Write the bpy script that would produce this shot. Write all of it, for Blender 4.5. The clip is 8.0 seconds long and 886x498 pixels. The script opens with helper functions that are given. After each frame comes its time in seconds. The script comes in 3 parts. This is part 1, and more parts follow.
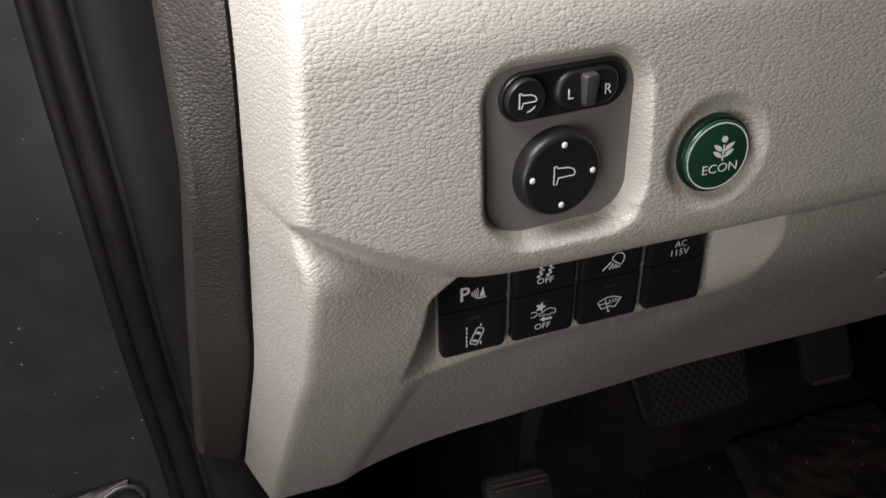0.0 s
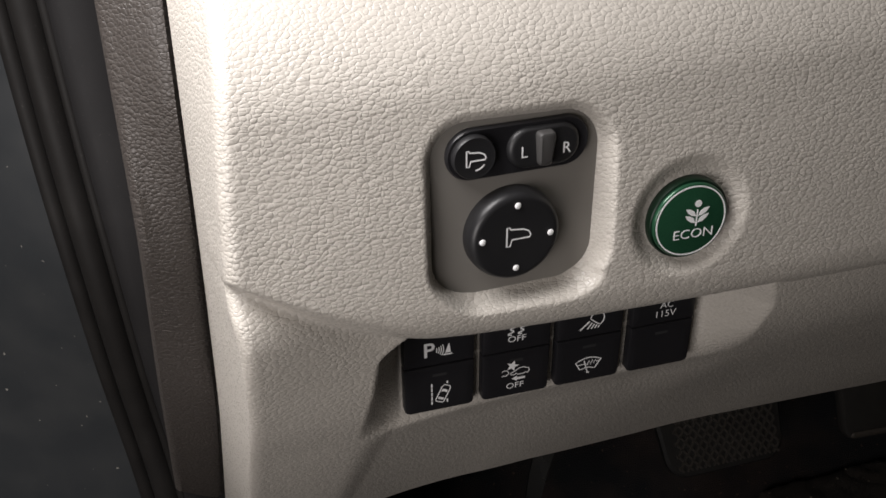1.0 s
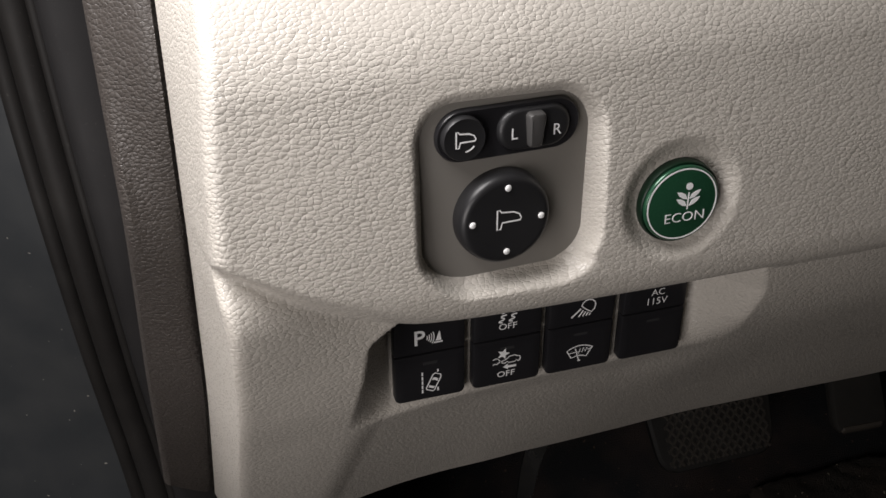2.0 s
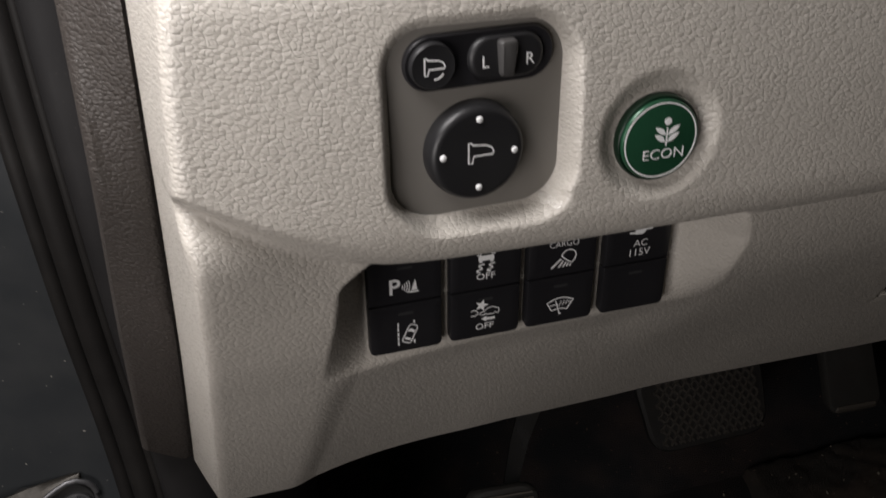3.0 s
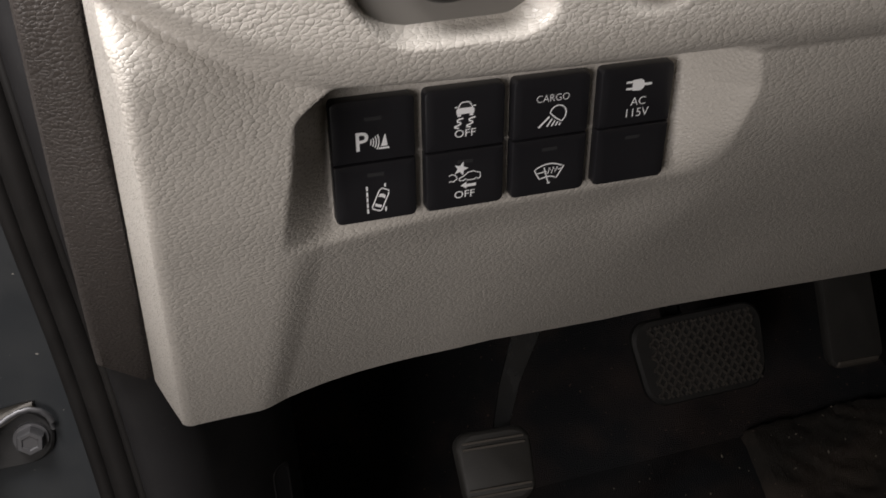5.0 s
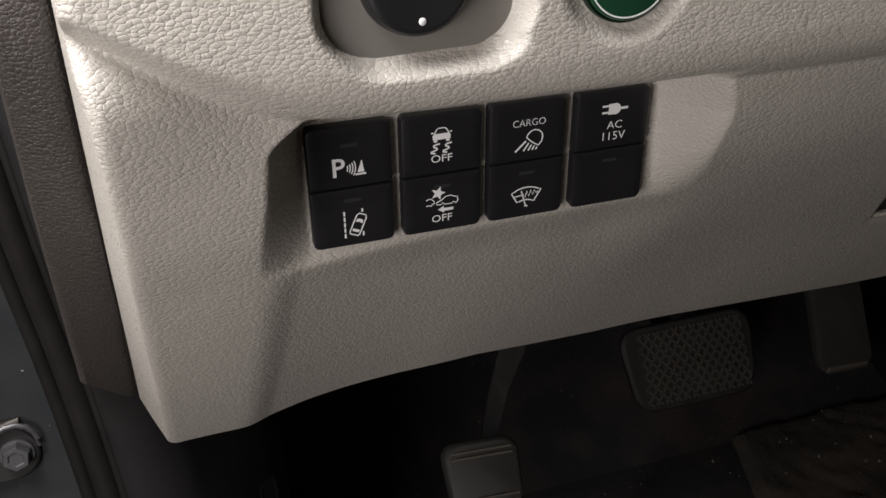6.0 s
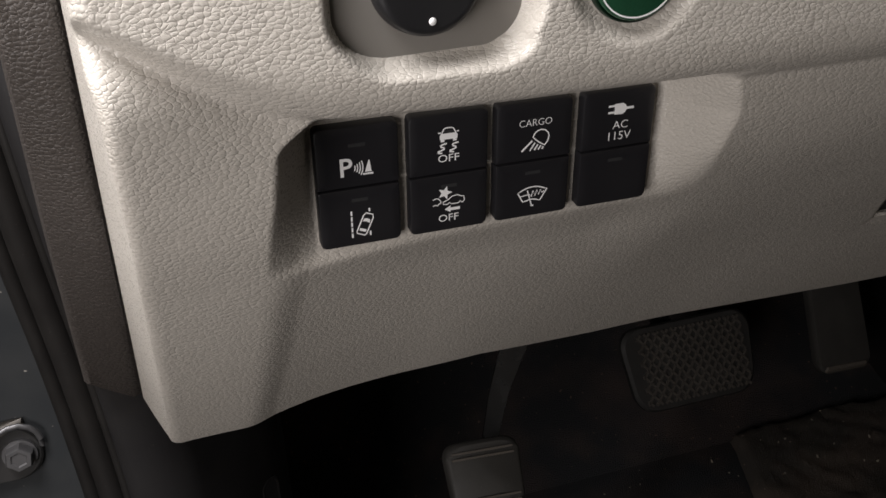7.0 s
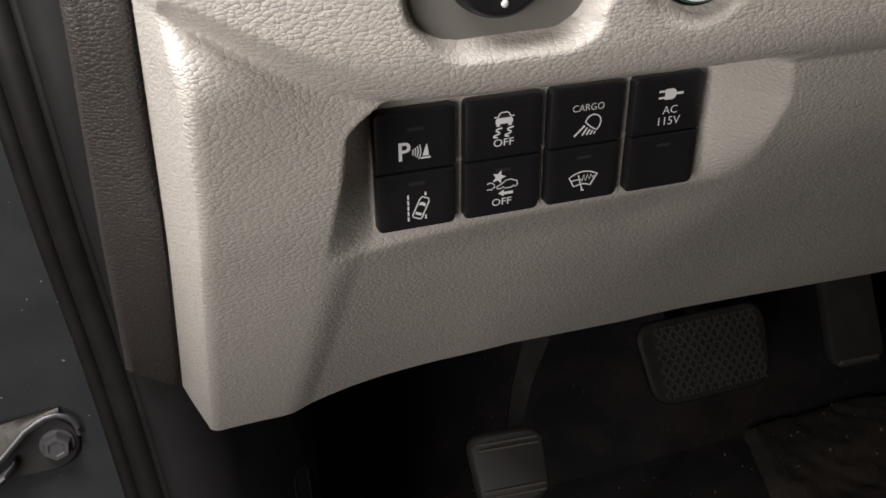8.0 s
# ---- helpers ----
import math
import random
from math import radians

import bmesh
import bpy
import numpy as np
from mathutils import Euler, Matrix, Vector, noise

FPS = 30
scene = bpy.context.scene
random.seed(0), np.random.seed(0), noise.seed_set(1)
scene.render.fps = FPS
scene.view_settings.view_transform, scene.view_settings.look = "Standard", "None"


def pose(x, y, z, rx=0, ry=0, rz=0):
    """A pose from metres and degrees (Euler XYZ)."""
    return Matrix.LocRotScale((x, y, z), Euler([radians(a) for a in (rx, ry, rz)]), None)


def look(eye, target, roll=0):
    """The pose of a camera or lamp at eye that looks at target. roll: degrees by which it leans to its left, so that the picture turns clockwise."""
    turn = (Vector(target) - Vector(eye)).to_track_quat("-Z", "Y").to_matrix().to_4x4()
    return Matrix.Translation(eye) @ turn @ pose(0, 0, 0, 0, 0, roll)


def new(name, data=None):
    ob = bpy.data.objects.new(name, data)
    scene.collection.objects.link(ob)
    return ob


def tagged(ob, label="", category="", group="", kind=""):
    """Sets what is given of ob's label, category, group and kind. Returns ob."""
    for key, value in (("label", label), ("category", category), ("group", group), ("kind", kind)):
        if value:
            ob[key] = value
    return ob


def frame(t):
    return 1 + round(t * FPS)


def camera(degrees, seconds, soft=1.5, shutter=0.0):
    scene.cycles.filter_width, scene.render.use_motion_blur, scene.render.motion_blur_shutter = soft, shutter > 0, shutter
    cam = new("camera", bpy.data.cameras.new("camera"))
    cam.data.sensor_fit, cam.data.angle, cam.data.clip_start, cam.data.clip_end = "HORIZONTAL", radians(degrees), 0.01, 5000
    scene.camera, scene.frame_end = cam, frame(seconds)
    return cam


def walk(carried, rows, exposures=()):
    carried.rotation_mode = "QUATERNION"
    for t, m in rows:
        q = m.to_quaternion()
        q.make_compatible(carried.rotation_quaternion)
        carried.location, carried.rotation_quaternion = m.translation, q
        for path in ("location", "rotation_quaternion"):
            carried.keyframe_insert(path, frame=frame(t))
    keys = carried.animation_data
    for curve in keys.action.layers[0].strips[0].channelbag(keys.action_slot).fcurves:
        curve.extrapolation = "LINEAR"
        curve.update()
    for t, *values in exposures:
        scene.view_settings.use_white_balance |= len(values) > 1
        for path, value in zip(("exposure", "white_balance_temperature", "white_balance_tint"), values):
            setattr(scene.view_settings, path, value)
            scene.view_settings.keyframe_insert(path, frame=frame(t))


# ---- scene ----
cam = camera(51.3, 8.0, 1.5, 0.35)
# seconds, place in metres, turn in degrees
ROWS = [
    (0, 0.0000, 0.0000, 0.5597, 68.05, 4.23, -20.33),
    (0.1, 0.0043, 0.0038, 0.5585, 68.20, 4.04, -19.96),
    (0.2, 0.0108, 0.0058, 0.5601, 68.20, 3.94, -19.71),
    (0.3, 0.0187, 0.0116, 0.5590, 68.29, 3.85, -19.70),
    (0.4, 0.0260, 0.0126, 0.5566, 68.83, 3.79, -19.16),
    (0.5, 0.0276, 0.0074, 0.5603, 69.14, 3.73, -17.99),
    (0.7, 0.0295, 0.0069, 0.5647, 69.36, 3.33, -16.61),
    (1, 0.0317, 0.0067, 0.5632, 69.36, 3.32, -16.12),
    (1.2, 0.0321, 0.0067, 0.5609, 69.36, 3.20, -16.24),
    (1.5, 0.0331, 0.0063, 0.5612, 69.40, 3.32, -16.37),
    (1.7, 0.0312, 0.0066, 0.5599, 69.44, 3.30, -16.57),
    (2.8, 0.0358, 0.0073, 0.5499, 69.24, 3.31, -16.83),
    (3, 0.0376, 0.0068, 0.5426, 69.11, 3.34, -16.84),
    (3.1, 0.0391, 0.0085, 0.5366, 69.16, 3.57, -16.75),
    (3.2, 0.0367, 0.0136, 0.5276, 69.19, 3.40, -16.97),
    (3.4, 0.0345, 0.0162, 0.5130, 69.04, 3.43, -16.87),
    (3.5, 0.0347, 0.0169, 0.5110, 69.09, 3.44, -16.92),
    (3.8, 0.0348, 0.0193, 0.4959, 68.90, 3.36, -17.00),
    (4, 0.0383, 0.0204, 0.4863, 68.87, 3.57, -17.08),
    (4.2, 0.0362, 0.0208, 0.4918, 68.93, 3.55, -17.02),
    (4.5, 0.0374, 0.0215, 0.4928, 68.85, 3.53, -17.21),
    (4.7, 0.0377, 0.0202, 0.4940, 69.02, 3.46, -17.38),
    (5, 0.0437, 0.0201, 0.4964, 68.88, 3.58, -17.43),
    (5.2, 0.0462, 0.0195, 0.5004, 68.89, 3.62, -17.49),
    (6.3, 0.0495, 0.0194, 0.5029, 68.81, 3.65, -17.76),
    (6.5, 0.0489, 0.0192, 0.5021, 68.89, 3.58, -17.80),
    (7, 0.0464, 0.0196, 0.5029, 68.86, 3.65, -17.94),
    (7.5, 0.0451, 0.0201, 0.5023, 68.84, 3.65, -18.06),
    (7.7, 0.0410, 0.0197, 0.5012, 68.90, 3.62, -18.01),
    (7.8, 0.0369, 0.0198, 0.5006, 68.83, 3.74, -18.00),
    (7.9, 0.0326, 0.0207, 0.5003, 68.80, 3.77, -18.09),
    (8, 0.0297, 0.0200, 0.5008, 68.87, 3.71, -18.18),
]
walk(cam, [(t, pose(*place)) for t, *place in ROWS],
     [(0.0, -0.27), (1.0, -0.27), (1.7, -0.27), (3.0, -0.36), (3.5, 0.03), (4.0, 0.04), (4.5, 0.12), (6.5, 0.22), (8.0, 0.26)])

# ---- light: garage air and two added, unseen lamps in the open car doorway ----
world = bpy.data.worlds.new("garage_air")
world.use_nodes = True
world.node_tree.nodes["Background"].inputs[0].default_value = (1.0, 0.93, 0.85, 1)
world.node_tree.nodes["Background"].inputs[1].default_value = 0.42
scene.world = world


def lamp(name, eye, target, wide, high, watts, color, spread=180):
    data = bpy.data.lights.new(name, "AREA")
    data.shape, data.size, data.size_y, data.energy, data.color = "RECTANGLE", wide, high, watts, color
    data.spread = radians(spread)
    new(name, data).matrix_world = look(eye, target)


# Added lamps with no fixture: one lights the panel from left, one from above.
lamp("added_left_light", (-0.265, -0.095, 0.415), (0.08, 0.25, 0.40), 0.30, 0.24, 1.62, (1.0, 0.945, 0.925))
lamp("added_top_light", (-0.09, 0.143, 0.745), (0.01, 0.22, 0.50), 0.18, 0.18, 1.03, (1.0, 0.968, 0.965), 105)

MM = 0.001


# ---- materials ----
def material(name, color, rough=0.5, metal=0.0, coat=0.0):
    m = bpy.data.materials.new(name)
    m.use_nodes = True
    p = m.node_tree.nodes["Principled BSDF"]
    p.inputs["Base Color"].default_value = (*color, 1)
    p.inputs["Roughness"].default_value = rough
    p.inputs["Metallic"].default_value = metal
    p.inputs["Coat Weight"].default_value = coat
    return m


class Nodes:
    """Short hand for linking nodes of one material."""

    def __init__(self, m):
        self.tree = m.node_tree
        self.shader = m.node_tree.nodes["Principled BSDF"]
        self.coords = self.add("ShaderNodeTexCoord").outputs["Object"]

    def add(self, kind, **inputs):
        n = self.tree.nodes.new(kind)
        for key, value in inputs.items():
            self.set(n.inputs[key.replace("_", " ")], value)
        return n

    def set(self, socket, value):
        if isinstance(value, bpy.types.NodeSocket):
            self.tree.links.new(value, socket)
        else:
            socket.default_value = value

    def math(self, op, a, b=0.0):
        n = self.tree.nodes.new("ShaderNodeMath")
        n.operation = op
        self.set(n.inputs[0], a)
        self.set(n.inputs[1], b)
        return n.outputs[0]

    def noise(self, scale, detail=3.0, where=None, rough=0.5):
        return self.add("ShaderNodeTexNoise", Vector=where or self.coords, Scale=scale, Detail=detail, Roughness=rough).outputs["Fac"]

    def warped(self, scale, amount):
        n = self.add("ShaderNodeTexNoise", Vector=self.coords, Scale=scale, Detail=2.0)
        v = self.tree.nodes.new("ShaderNodeVectorMath")
        v.operation = "MULTIPLY_ADD"
        self.set(v.inputs[0], n.outputs["Color"])
        v.inputs[1].default_value = (amount, amount, amount)
        self.set(v.inputs[2], self.coords)
        return v.outputs[0]

    def ramp(self, fac, lo, hi, a, b):
        n = self.add("ShaderNodeMapRange", Value=fac, From_Min=lo, From_Max=hi, To_Min=a, To_Max=b)
        return n.outputs["Result"]

    def mix(self, fac, a, b):
        n = self.tree.nodes.new("ShaderNodeMix")
        n.data_type = "RGBA"
        self.set(n.inputs[0], fac)
        for socket, value in ((n.inputs[6], a), (n.inputs[7], b)):
            self.set(socket, value if isinstance(value, bpy.types.NodeSocket) else (*value, 1))
        return n.outputs[2]

    def bump(self, height, distance, strength=1.0):
        n = self.add("ShaderNodeBump", Height=height, Distance=distance, Strength=strength)
        self.tree.links.new(n.outputs[0], self.shader.inputs["Normal"])


def grained(name, color, scale, depth, rough, spread=0.06, squash=1.0):
    """Moulded plastic with a leather grain of cells and fine creases."""
    m = material(name, color, rough)
    k = Nodes(m)
    where = k.warped(scale * 0.8, 0.60 / scale)
    if squash != 1.0:
        v = k.tree.nodes.new("ShaderNodeVectorMath")
        v.operation = "MULTIPLY"
        k.set(v.inputs[0], where)
        v.inputs[1].default_value = (1.0, 1.0, squash)
        where = v.outputs[0]
    cells = k.add("ShaderNodeTexVoronoi", Vector=where, Scale=scale)
    cells.feature = "SMOOTH_F1"
    cells.inputs["Smoothness"].default_value = 0.22
    crease = k.add("ShaderNodeTexVoronoi", Vector=where, Scale=scale)
    crease.feature = "DISTANCE_TO_EDGE"
    reach = cells.outputs["Distance"]
    pillow = k.math("SUBTRACT", 1.0, k.math("MULTIPLY", reach, reach))
    groove = k.ramp(crease.outputs["Distance"], 0.0, 0.15, 0.0, 0.30)
    grain = k.math("ADD", k.math("ADD", pillow, groove), k.math("MULTIPLY", k.noise(scale * 2.2, 3.0), 0.30))
    uneven = k.ramp(k.noise(70.0, 2.0), 0.3, 0.7, 0.75, 1.08)
    k.bump(k.math("MULTIPLY", grain, uneven), depth)
    tone = k.ramp(k.noise(16.0, 4.0), 0.3, 0.7, 0.0, 1.0)
    dark = tuple(c * (1 - spread) for c in color)
    k.set(k.shader.inputs["Base Color"], k.mix(tone, dark, color))
    k.set(k.shader.inputs["Roughness"], k.ramp(pillow, 0.4, 1.0, min(1.0, rough + 0.12), rough - 0.05))
    return m


def satin(name, color, rough, bump=0.00004, scale=1500.0, dust=0.0):
    """Smooth moulded plastic or rubber with fine spark texture and a little dust."""
    m = material(name, color, rough)
    k = Nodes(m)
    k.bump(k.noise(scale, 2.0), bump)
    k.set(k.shader.inputs["Roughness"], k.ramp(k.noise(60.0, 4.0), 0.3, 0.7, rough - 0.06, rough + 0.08))
    if dust:
        speck = k.ramp(k.noise(900.0, 2.0), 0.70, 0.76, 0.0, dust)
        smear = k.ramp(k.noise(25.0, 5.0), 0.5, 0.8, 0.0, dust * 0.5)
        k.set(k.shader.inputs["Base Color"], k.mix(k.math("ADD", speck, smear), color, (0.30, 0.28, 0.25)))
    return m


BEIGE = grained("beige_leather_grain_plastic", (0.53, 0.495, 0.447), 665.0, 0.00019, 0.30, squash=1.6)
TRIM_BROWN = grained("dark_brown_grained_plastic", (0.057, 0.049, 0.044), 680.0, 0.00025, 0.40, squash=1.4)
PLATE_GREY = satin("warm_grey_satin_plastic", (0.20, 0.187, 0.170), 0.42, 0.00002)
BLACK = satin("black_satin_plastic", (0.015, 0.0148, 0.016), 0.42, 0.00001, dust=0.02)
BLACK_GLOSS = satin("black_smooth_plastic", (0.015, 0.0145, 0.0165), 0.33, 0.000006, dust=0.015)
# The bar's grey is lifted above the black parts to stand for its shine.
BAR_GREY = satin("dark_grey_sheen_plastic", (0.055, 0.053, 0.052), 0.34, 0.00001)
PRINT = material("white_print", (0.88, 0.88, 0.88), 0.6)
FAINT = material("unlit_indicator_lens", (0.034, 0.034, 0.035), 0.35)
RUBBER = satin("black_seal_rubber", (0.009, 0.0080, 0.0075), 0.6, 0.00003, 700.0, dust=0.06)
KICK = satin("charcoal_kick_panel_plastic", (0.013, 0.0122, 0.0125), 0.62, 0.00004, 900.0, dust=0.05)
STEEL = satin("dull_zinc_steel", (0.042, 0.037, 0.031), 0.48, 0.00030, 200.0, dust=0.15)
STEEL.node_tree.nodes["Principled BSDF"].inputs["Metallic"].default_value = 0.5
STEEL_GREY = satin("dull_grey_zinc", (0.14, 0.138, 0.142), 0.48, 0.00006, 400.0)
STEEL_GREY.node_tree.nodes["Principled BSDF"].inputs["Metallic"].default_value = 0.8
HINGE_DARK = satin("dull_dark_hinge_paint", (0.016, 0.0155, 0.0155), 0.5, 0.00004, 500.0, dust=0.1)
ARM_STEEL = satin("black_painted_steel", (0.012, 0.012, 0.012), 0.24, 0.00003, 600.0)
WORN_RUBBER = satin("scuffed_pedal_rubber", (0.095, 0.083, 0.070), 0.5, 0.00006, 800.0, dust=0.1)
PEDAL_RUBBER = satin("worn_black_pedal_rubber", (0.036, 0.034, 0.031), 0.6, 0.00006, 800.0, dust=0.12)
PAD_RUBBER = satin("black_brake_pad_rubber", (0.020, 0.019, 0.018), 0.6, 0.00006, 800.0, dust=0.12)
RIB_RUBBER = satin("scuffed_brake_rib_rubber", (0.060, 0.053, 0.046), 0.55, 0.00006, 800.0, dust=0.12)

for dull in (RUBBER, KICK):
    dull.node_tree.nodes["Principled BSDF"].inputs["Specular IOR Level"].default_value = 0.22


def paint_material():
    m = material("dark_grey_body_paint", (0.022, 0.024, 0.026), 0.45, 0.0, 0.0)
    k = Nodes(m)
    k.shader.inputs["Specular IOR Level"].default_value = 0.15
    speck = k.ramp(k.noise(420.0, 1.0), 0.77, 0.80, 0.0, 0.6)
    film = k.ramp(k.noise(40.0, 5.0), 0.4, 0.8, 0.0, 0.04)
    k.set(k.shader.inputs["Base Color"], k.mix(k.math("ADD", speck, film), (0.026, 0.028, 0.030), (0.32, 0.30, 0.27)))
    k.set(k.shader.inputs["Roughness"], k.ramp(k.noise(30.0, 4.0), 0.3, 0.7, 0.40, 0.55))
    k.bump(k.noise(260.0, 2.0), 0.00002)
    return m


PAINT = paint_material()


def carpet_material(name, color, crumb):
    m = material(name, color, 0.95)
    k = Nodes(m)
    fuzz = k.noise(900.0, 4.0)
    crumbs = k.ramp(k.noise(230.0, 2.0), 0.70, 0.74, 0.0, 0.7)
    dirt = k.ramp(k.noise(14.0, 5.0), 0.45, 0.75, 0.0, 0.35)
    k.set(k.shader.inputs["Base Color"], k.mix(k.math("ADD", crumbs, dirt), color, crumb))
    k.bump(fuzz, 0.002)
    return m


CARPET = carpet_material("dark_carpet", (0.0195, 0.0205, 0.0230), (0.16, 0.10, 0.08))
MAT = carpet_material("brown_mat_carpet", (0.058, 0.050, 0.042), (0.36, 0.26, 0.20))


CRUMB = satin("dry_tan_crumb", (0.26, 0.23, 0.18), 0.8, 0.0001, 600.0)


def green_material():
    m = material("green_metallic_lacquer", (0.008, 0.06, 0.024), 0.3, 0.3, 0.6)
    k = Nodes(m)
    k.set(k.shader.inputs["Base Color"], k.mix(k.noise(2500.0, 1.0), (0.014, 0.068, 0.034), (0.028, 0.110, 0.056)))
    return m


GREEN = green_material()
GREEN_DARK = material("dark_green_plastic", (0.002, 0.014, 0.006), 0.35)
CONCRETE = satin("grey_concrete", (0.30, 0.29, 0.27), 0.8, 0.0005, 120.0)
PLASTER = satin("off_white_plaster", (0.62, 0.57, 0.50), 0.9, 0.0005, 150.0)
LINER = satin("grey_headliner_cloth", (0.42, 0.40, 0.37), 0.95, 0.0003, 900.0)


# ---- mesh helpers ----
def link(name, me, mat, parent=None, label="", smooth=True):
    me.materials.clear()
    me.materials.append(mat)
    if smooth:
        me.shade_smooth()
    ob = new(name, me)
    ob.parent = parent
    if label:
        tagged(ob, label)
    return ob


def part(name, bm, mat, parent=None, label="", smooth=True, sharp=35.0):
    """Links a bmesh as one mesh object."""
    bmesh.ops.recalc_face_normals(bm, faces=bm.faces[:])
    for e in bm.edges:
        if len(e.link_faces) == 2 and e.calc_face_angle(0.0) > radians(sharp):
            e.smooth = False
    me = bpy.data.meshes.new(name)
    bm.to_mesh(me)
    bm.free()
    return link(name, me, mat, parent, label, smooth)


def loft(rings, bm=None, close_ends=(True, True), closed=True):
    """Skins rings of equal count."""
    bm = bm or bmesh.new()
    rows = [[bm.verts.new(p) for p in r] for r in rings]
    n = len(rows[0])
    for a, b in zip(rows, rows[1:]):
        for i in range(n if closed else n - 1):
            bm.faces.new((a[i], a[(i + 1) % n], b[(i + 1) % n], b[i]))
    if close_ends[0]:
        bm.faces.new(rows[0][::-1])
    if close_ends[1]:
        bm.faces.new(rows[-1])
    return bm


def rrect(w, h, r, z=0.0, n=5, cx=0.0, cy=0.0):
    """A rounded rectangle as a ring; r is one radius or four (right top, left top, left bottom, right bottom)."""
    rs = r if isinstance(r, tuple) else (r,) * 4
    pts = []
    for q, (sx, sy) in enumerate(((1, 1), (-1, 1), (-1, -1), (1, -1))):
        rr = max(min(rs[q], w / 2 - 1e-6, h / 2 - 1e-6), 1e-6)
        for i in range(n + 1):
            a = (q + i / n) * math.pi / 2
            pts.append((cx + sx * (w / 2 - rr) + rr * math.cos(a), cy + sy * (h / 2 - rr) + rr * math.sin(a), z))
    return pts


def circle(r, z=0.0, n=48, cx=0.0, cy=0.0):
    return [(cx + r * math.cos(2 * math.pi * i / n), cy + r * math.sin(2 * math.pi * i / n), z) for i in range(n)]


def block(x0, x1, y0, y1, z0, z1, bevel=0.0):
    bm = bmesh.new()
    bmesh.ops.create_cube(bm, size=1.0)
    for v in bm.verts:
        v.co = ((x0 + x1) / 2 + v.co.x * (x1 - x0), (y0 + y1) / 2 + v.co.y * (y1 - y0), (z0 + z1) / 2 + v.co.z * (z1 - z0))
    if bevel:
        bmesh.ops.bevel(bm, geom=bm.edges[:], offset=bevel, segments=3, profile=0.5, affect="EDGES")
    return bm


def rod(points, r, n=12):
    rings = []
    for i, p in enumerate(points):
        a, b = Vector(points[max(i - 1, 0)]), Vector(points[min(i + 1, len(points) - 1)])
        q = (b - a).to_track_quat("Z", "Y")
        rings.append([tuple(Vector(p) + q @ Vector((r[0] * math.cos(2 * math.pi * k / n), r[1] * math.sin(2 * math.pi * k / n), 0))) for k in range(n)])
    return loft(rings)


def empty(name, m=None, label="", category="", group=""):
    ob = new(name)
    ob.empty_display_size = 0.01
    if m is not None:
        ob.matrix_world = m
    return tagged(ob, label, category, group)


def face_frame(x, y, z, lean):
    """A frame on a face that looks at the driver: x right, y up the face, z out of it; lean: degrees by which the top comes nearer."""
    a = radians(lean)
    m = Matrix(((1, 0, 0), (0, -math.sin(a), math.cos(a)), (0, -math.cos(a), -math.sin(a)))).transposed().to_4x4()
    m.translation = (x, y, z)
    return m


# ---- printed marks: thin raised ink ----
INK = 0.00006


def ribbon(bm, pts, w, z=0.0, closed=False):
    """A stroke about w wide along pts, in millimetres."""
    n = len(pts)
    rails = ([], [])
    for i, (x, y) in enumerate(pts):
        a = pts[i - 1] if i or closed else pts[i]
        b = pts[(i + 1) % n] if i < n - 1 or closed else pts[i]
        dx, dy = b[0] - a[0], b[1] - a[1]
        d = math.hypot(dx, dy) or 1.0
        for rail, s in zip(rails, (0.5, -0.5)):
            rail.append(bm.verts.new(((x - dy / d * w * 0.86 * s) * MM, (y + dx / d * w * 0.86 * s) * MM, z + INK)))
    for i in range(n if closed else n - 1):
        j = (i + 1) % n
        bm.faces.new((rails[0][i], rails[1][i], rails[1][j], rails[0][j]))


def filled(bm, pts, z=0.0):
    bm.faces.new([bm.verts.new((x * MM, y * MM, z + INK)) for x, y in pts])


def arc(cx, cy, r, a0, a1, n=10, ry=None):
    return [(cx + r * math.cos(radians(a0 + (a1 - a0) * i / n)), cy + (ry or r) * math.sin(radians(a0 + (a1 - a0) * i / n))) for i in range(n + 1)]


def ink(name, bm, parent, z=0.0, label="", mat=None):
    """Gives the print a real thickness and links it."""
    out = bmesh.ops.extrude_face_region(bm, geom=bm.faces[:])
    for v in out["geom"]:
        if isinstance(v, bmesh.types.BMVert):
            v.co.z -= INK * 1.6
    ob = part(name, bm, mat or PRINT, parent, label, smooth=False)
    ob.location.z = z
    return ob


def lettering(text, wide, high, x, y, parent, z=0.0, bold=0.0, name="lettering"):
    """Words in Blender's own font, as wide and high as given and centred at x, y, in millimetres."""
    cu = bpy.data.curves.new(name, "FONT")
    cu.body, cu.size, cu.extrude, cu.offset, cu.resolution_u = text, 1.4 * high * MM, INK * 0.8, bold * MM, 3
    tmp = bpy.data.objects.new(name, cu)
    scene.collection.objects.link(tmp)
    bpy.context.view_layer.update()
    me = bpy.data.meshes.new_from_object(tmp.evaluated_get(bpy.context.evaluated_depsgraph_get()))
    bpy.data.objects.remove(tmp)
    ends = [[f(v.co[k] for v in me.vertices) for k in (0, 1)] for f in (min, max)]
    me.transform(Matrix.Translation((-(ends[0][0] + ends[1][0]) / 2, -(ends[0][1] + ends[1][1]) / 2, 0)))
    me.transform(Matrix.Diagonal((wide * MM / (ends[1][0] - ends[0][0]), high * MM / (ends[1][1] - ends[0][1]), 1, 1)))
    ob = link(name, me, PRINT, parent, smooth=False)
    ob.location = (x * MM, y * MM, z)
    return ob


# ---- the dash panel: one moulded skin with its lip, pocket and recesses ----
def smooth_step(a, b, x):
    t = np.clip((x - a) / (b - a), 0, 1)
    return t * t * (3 - 2 * t)


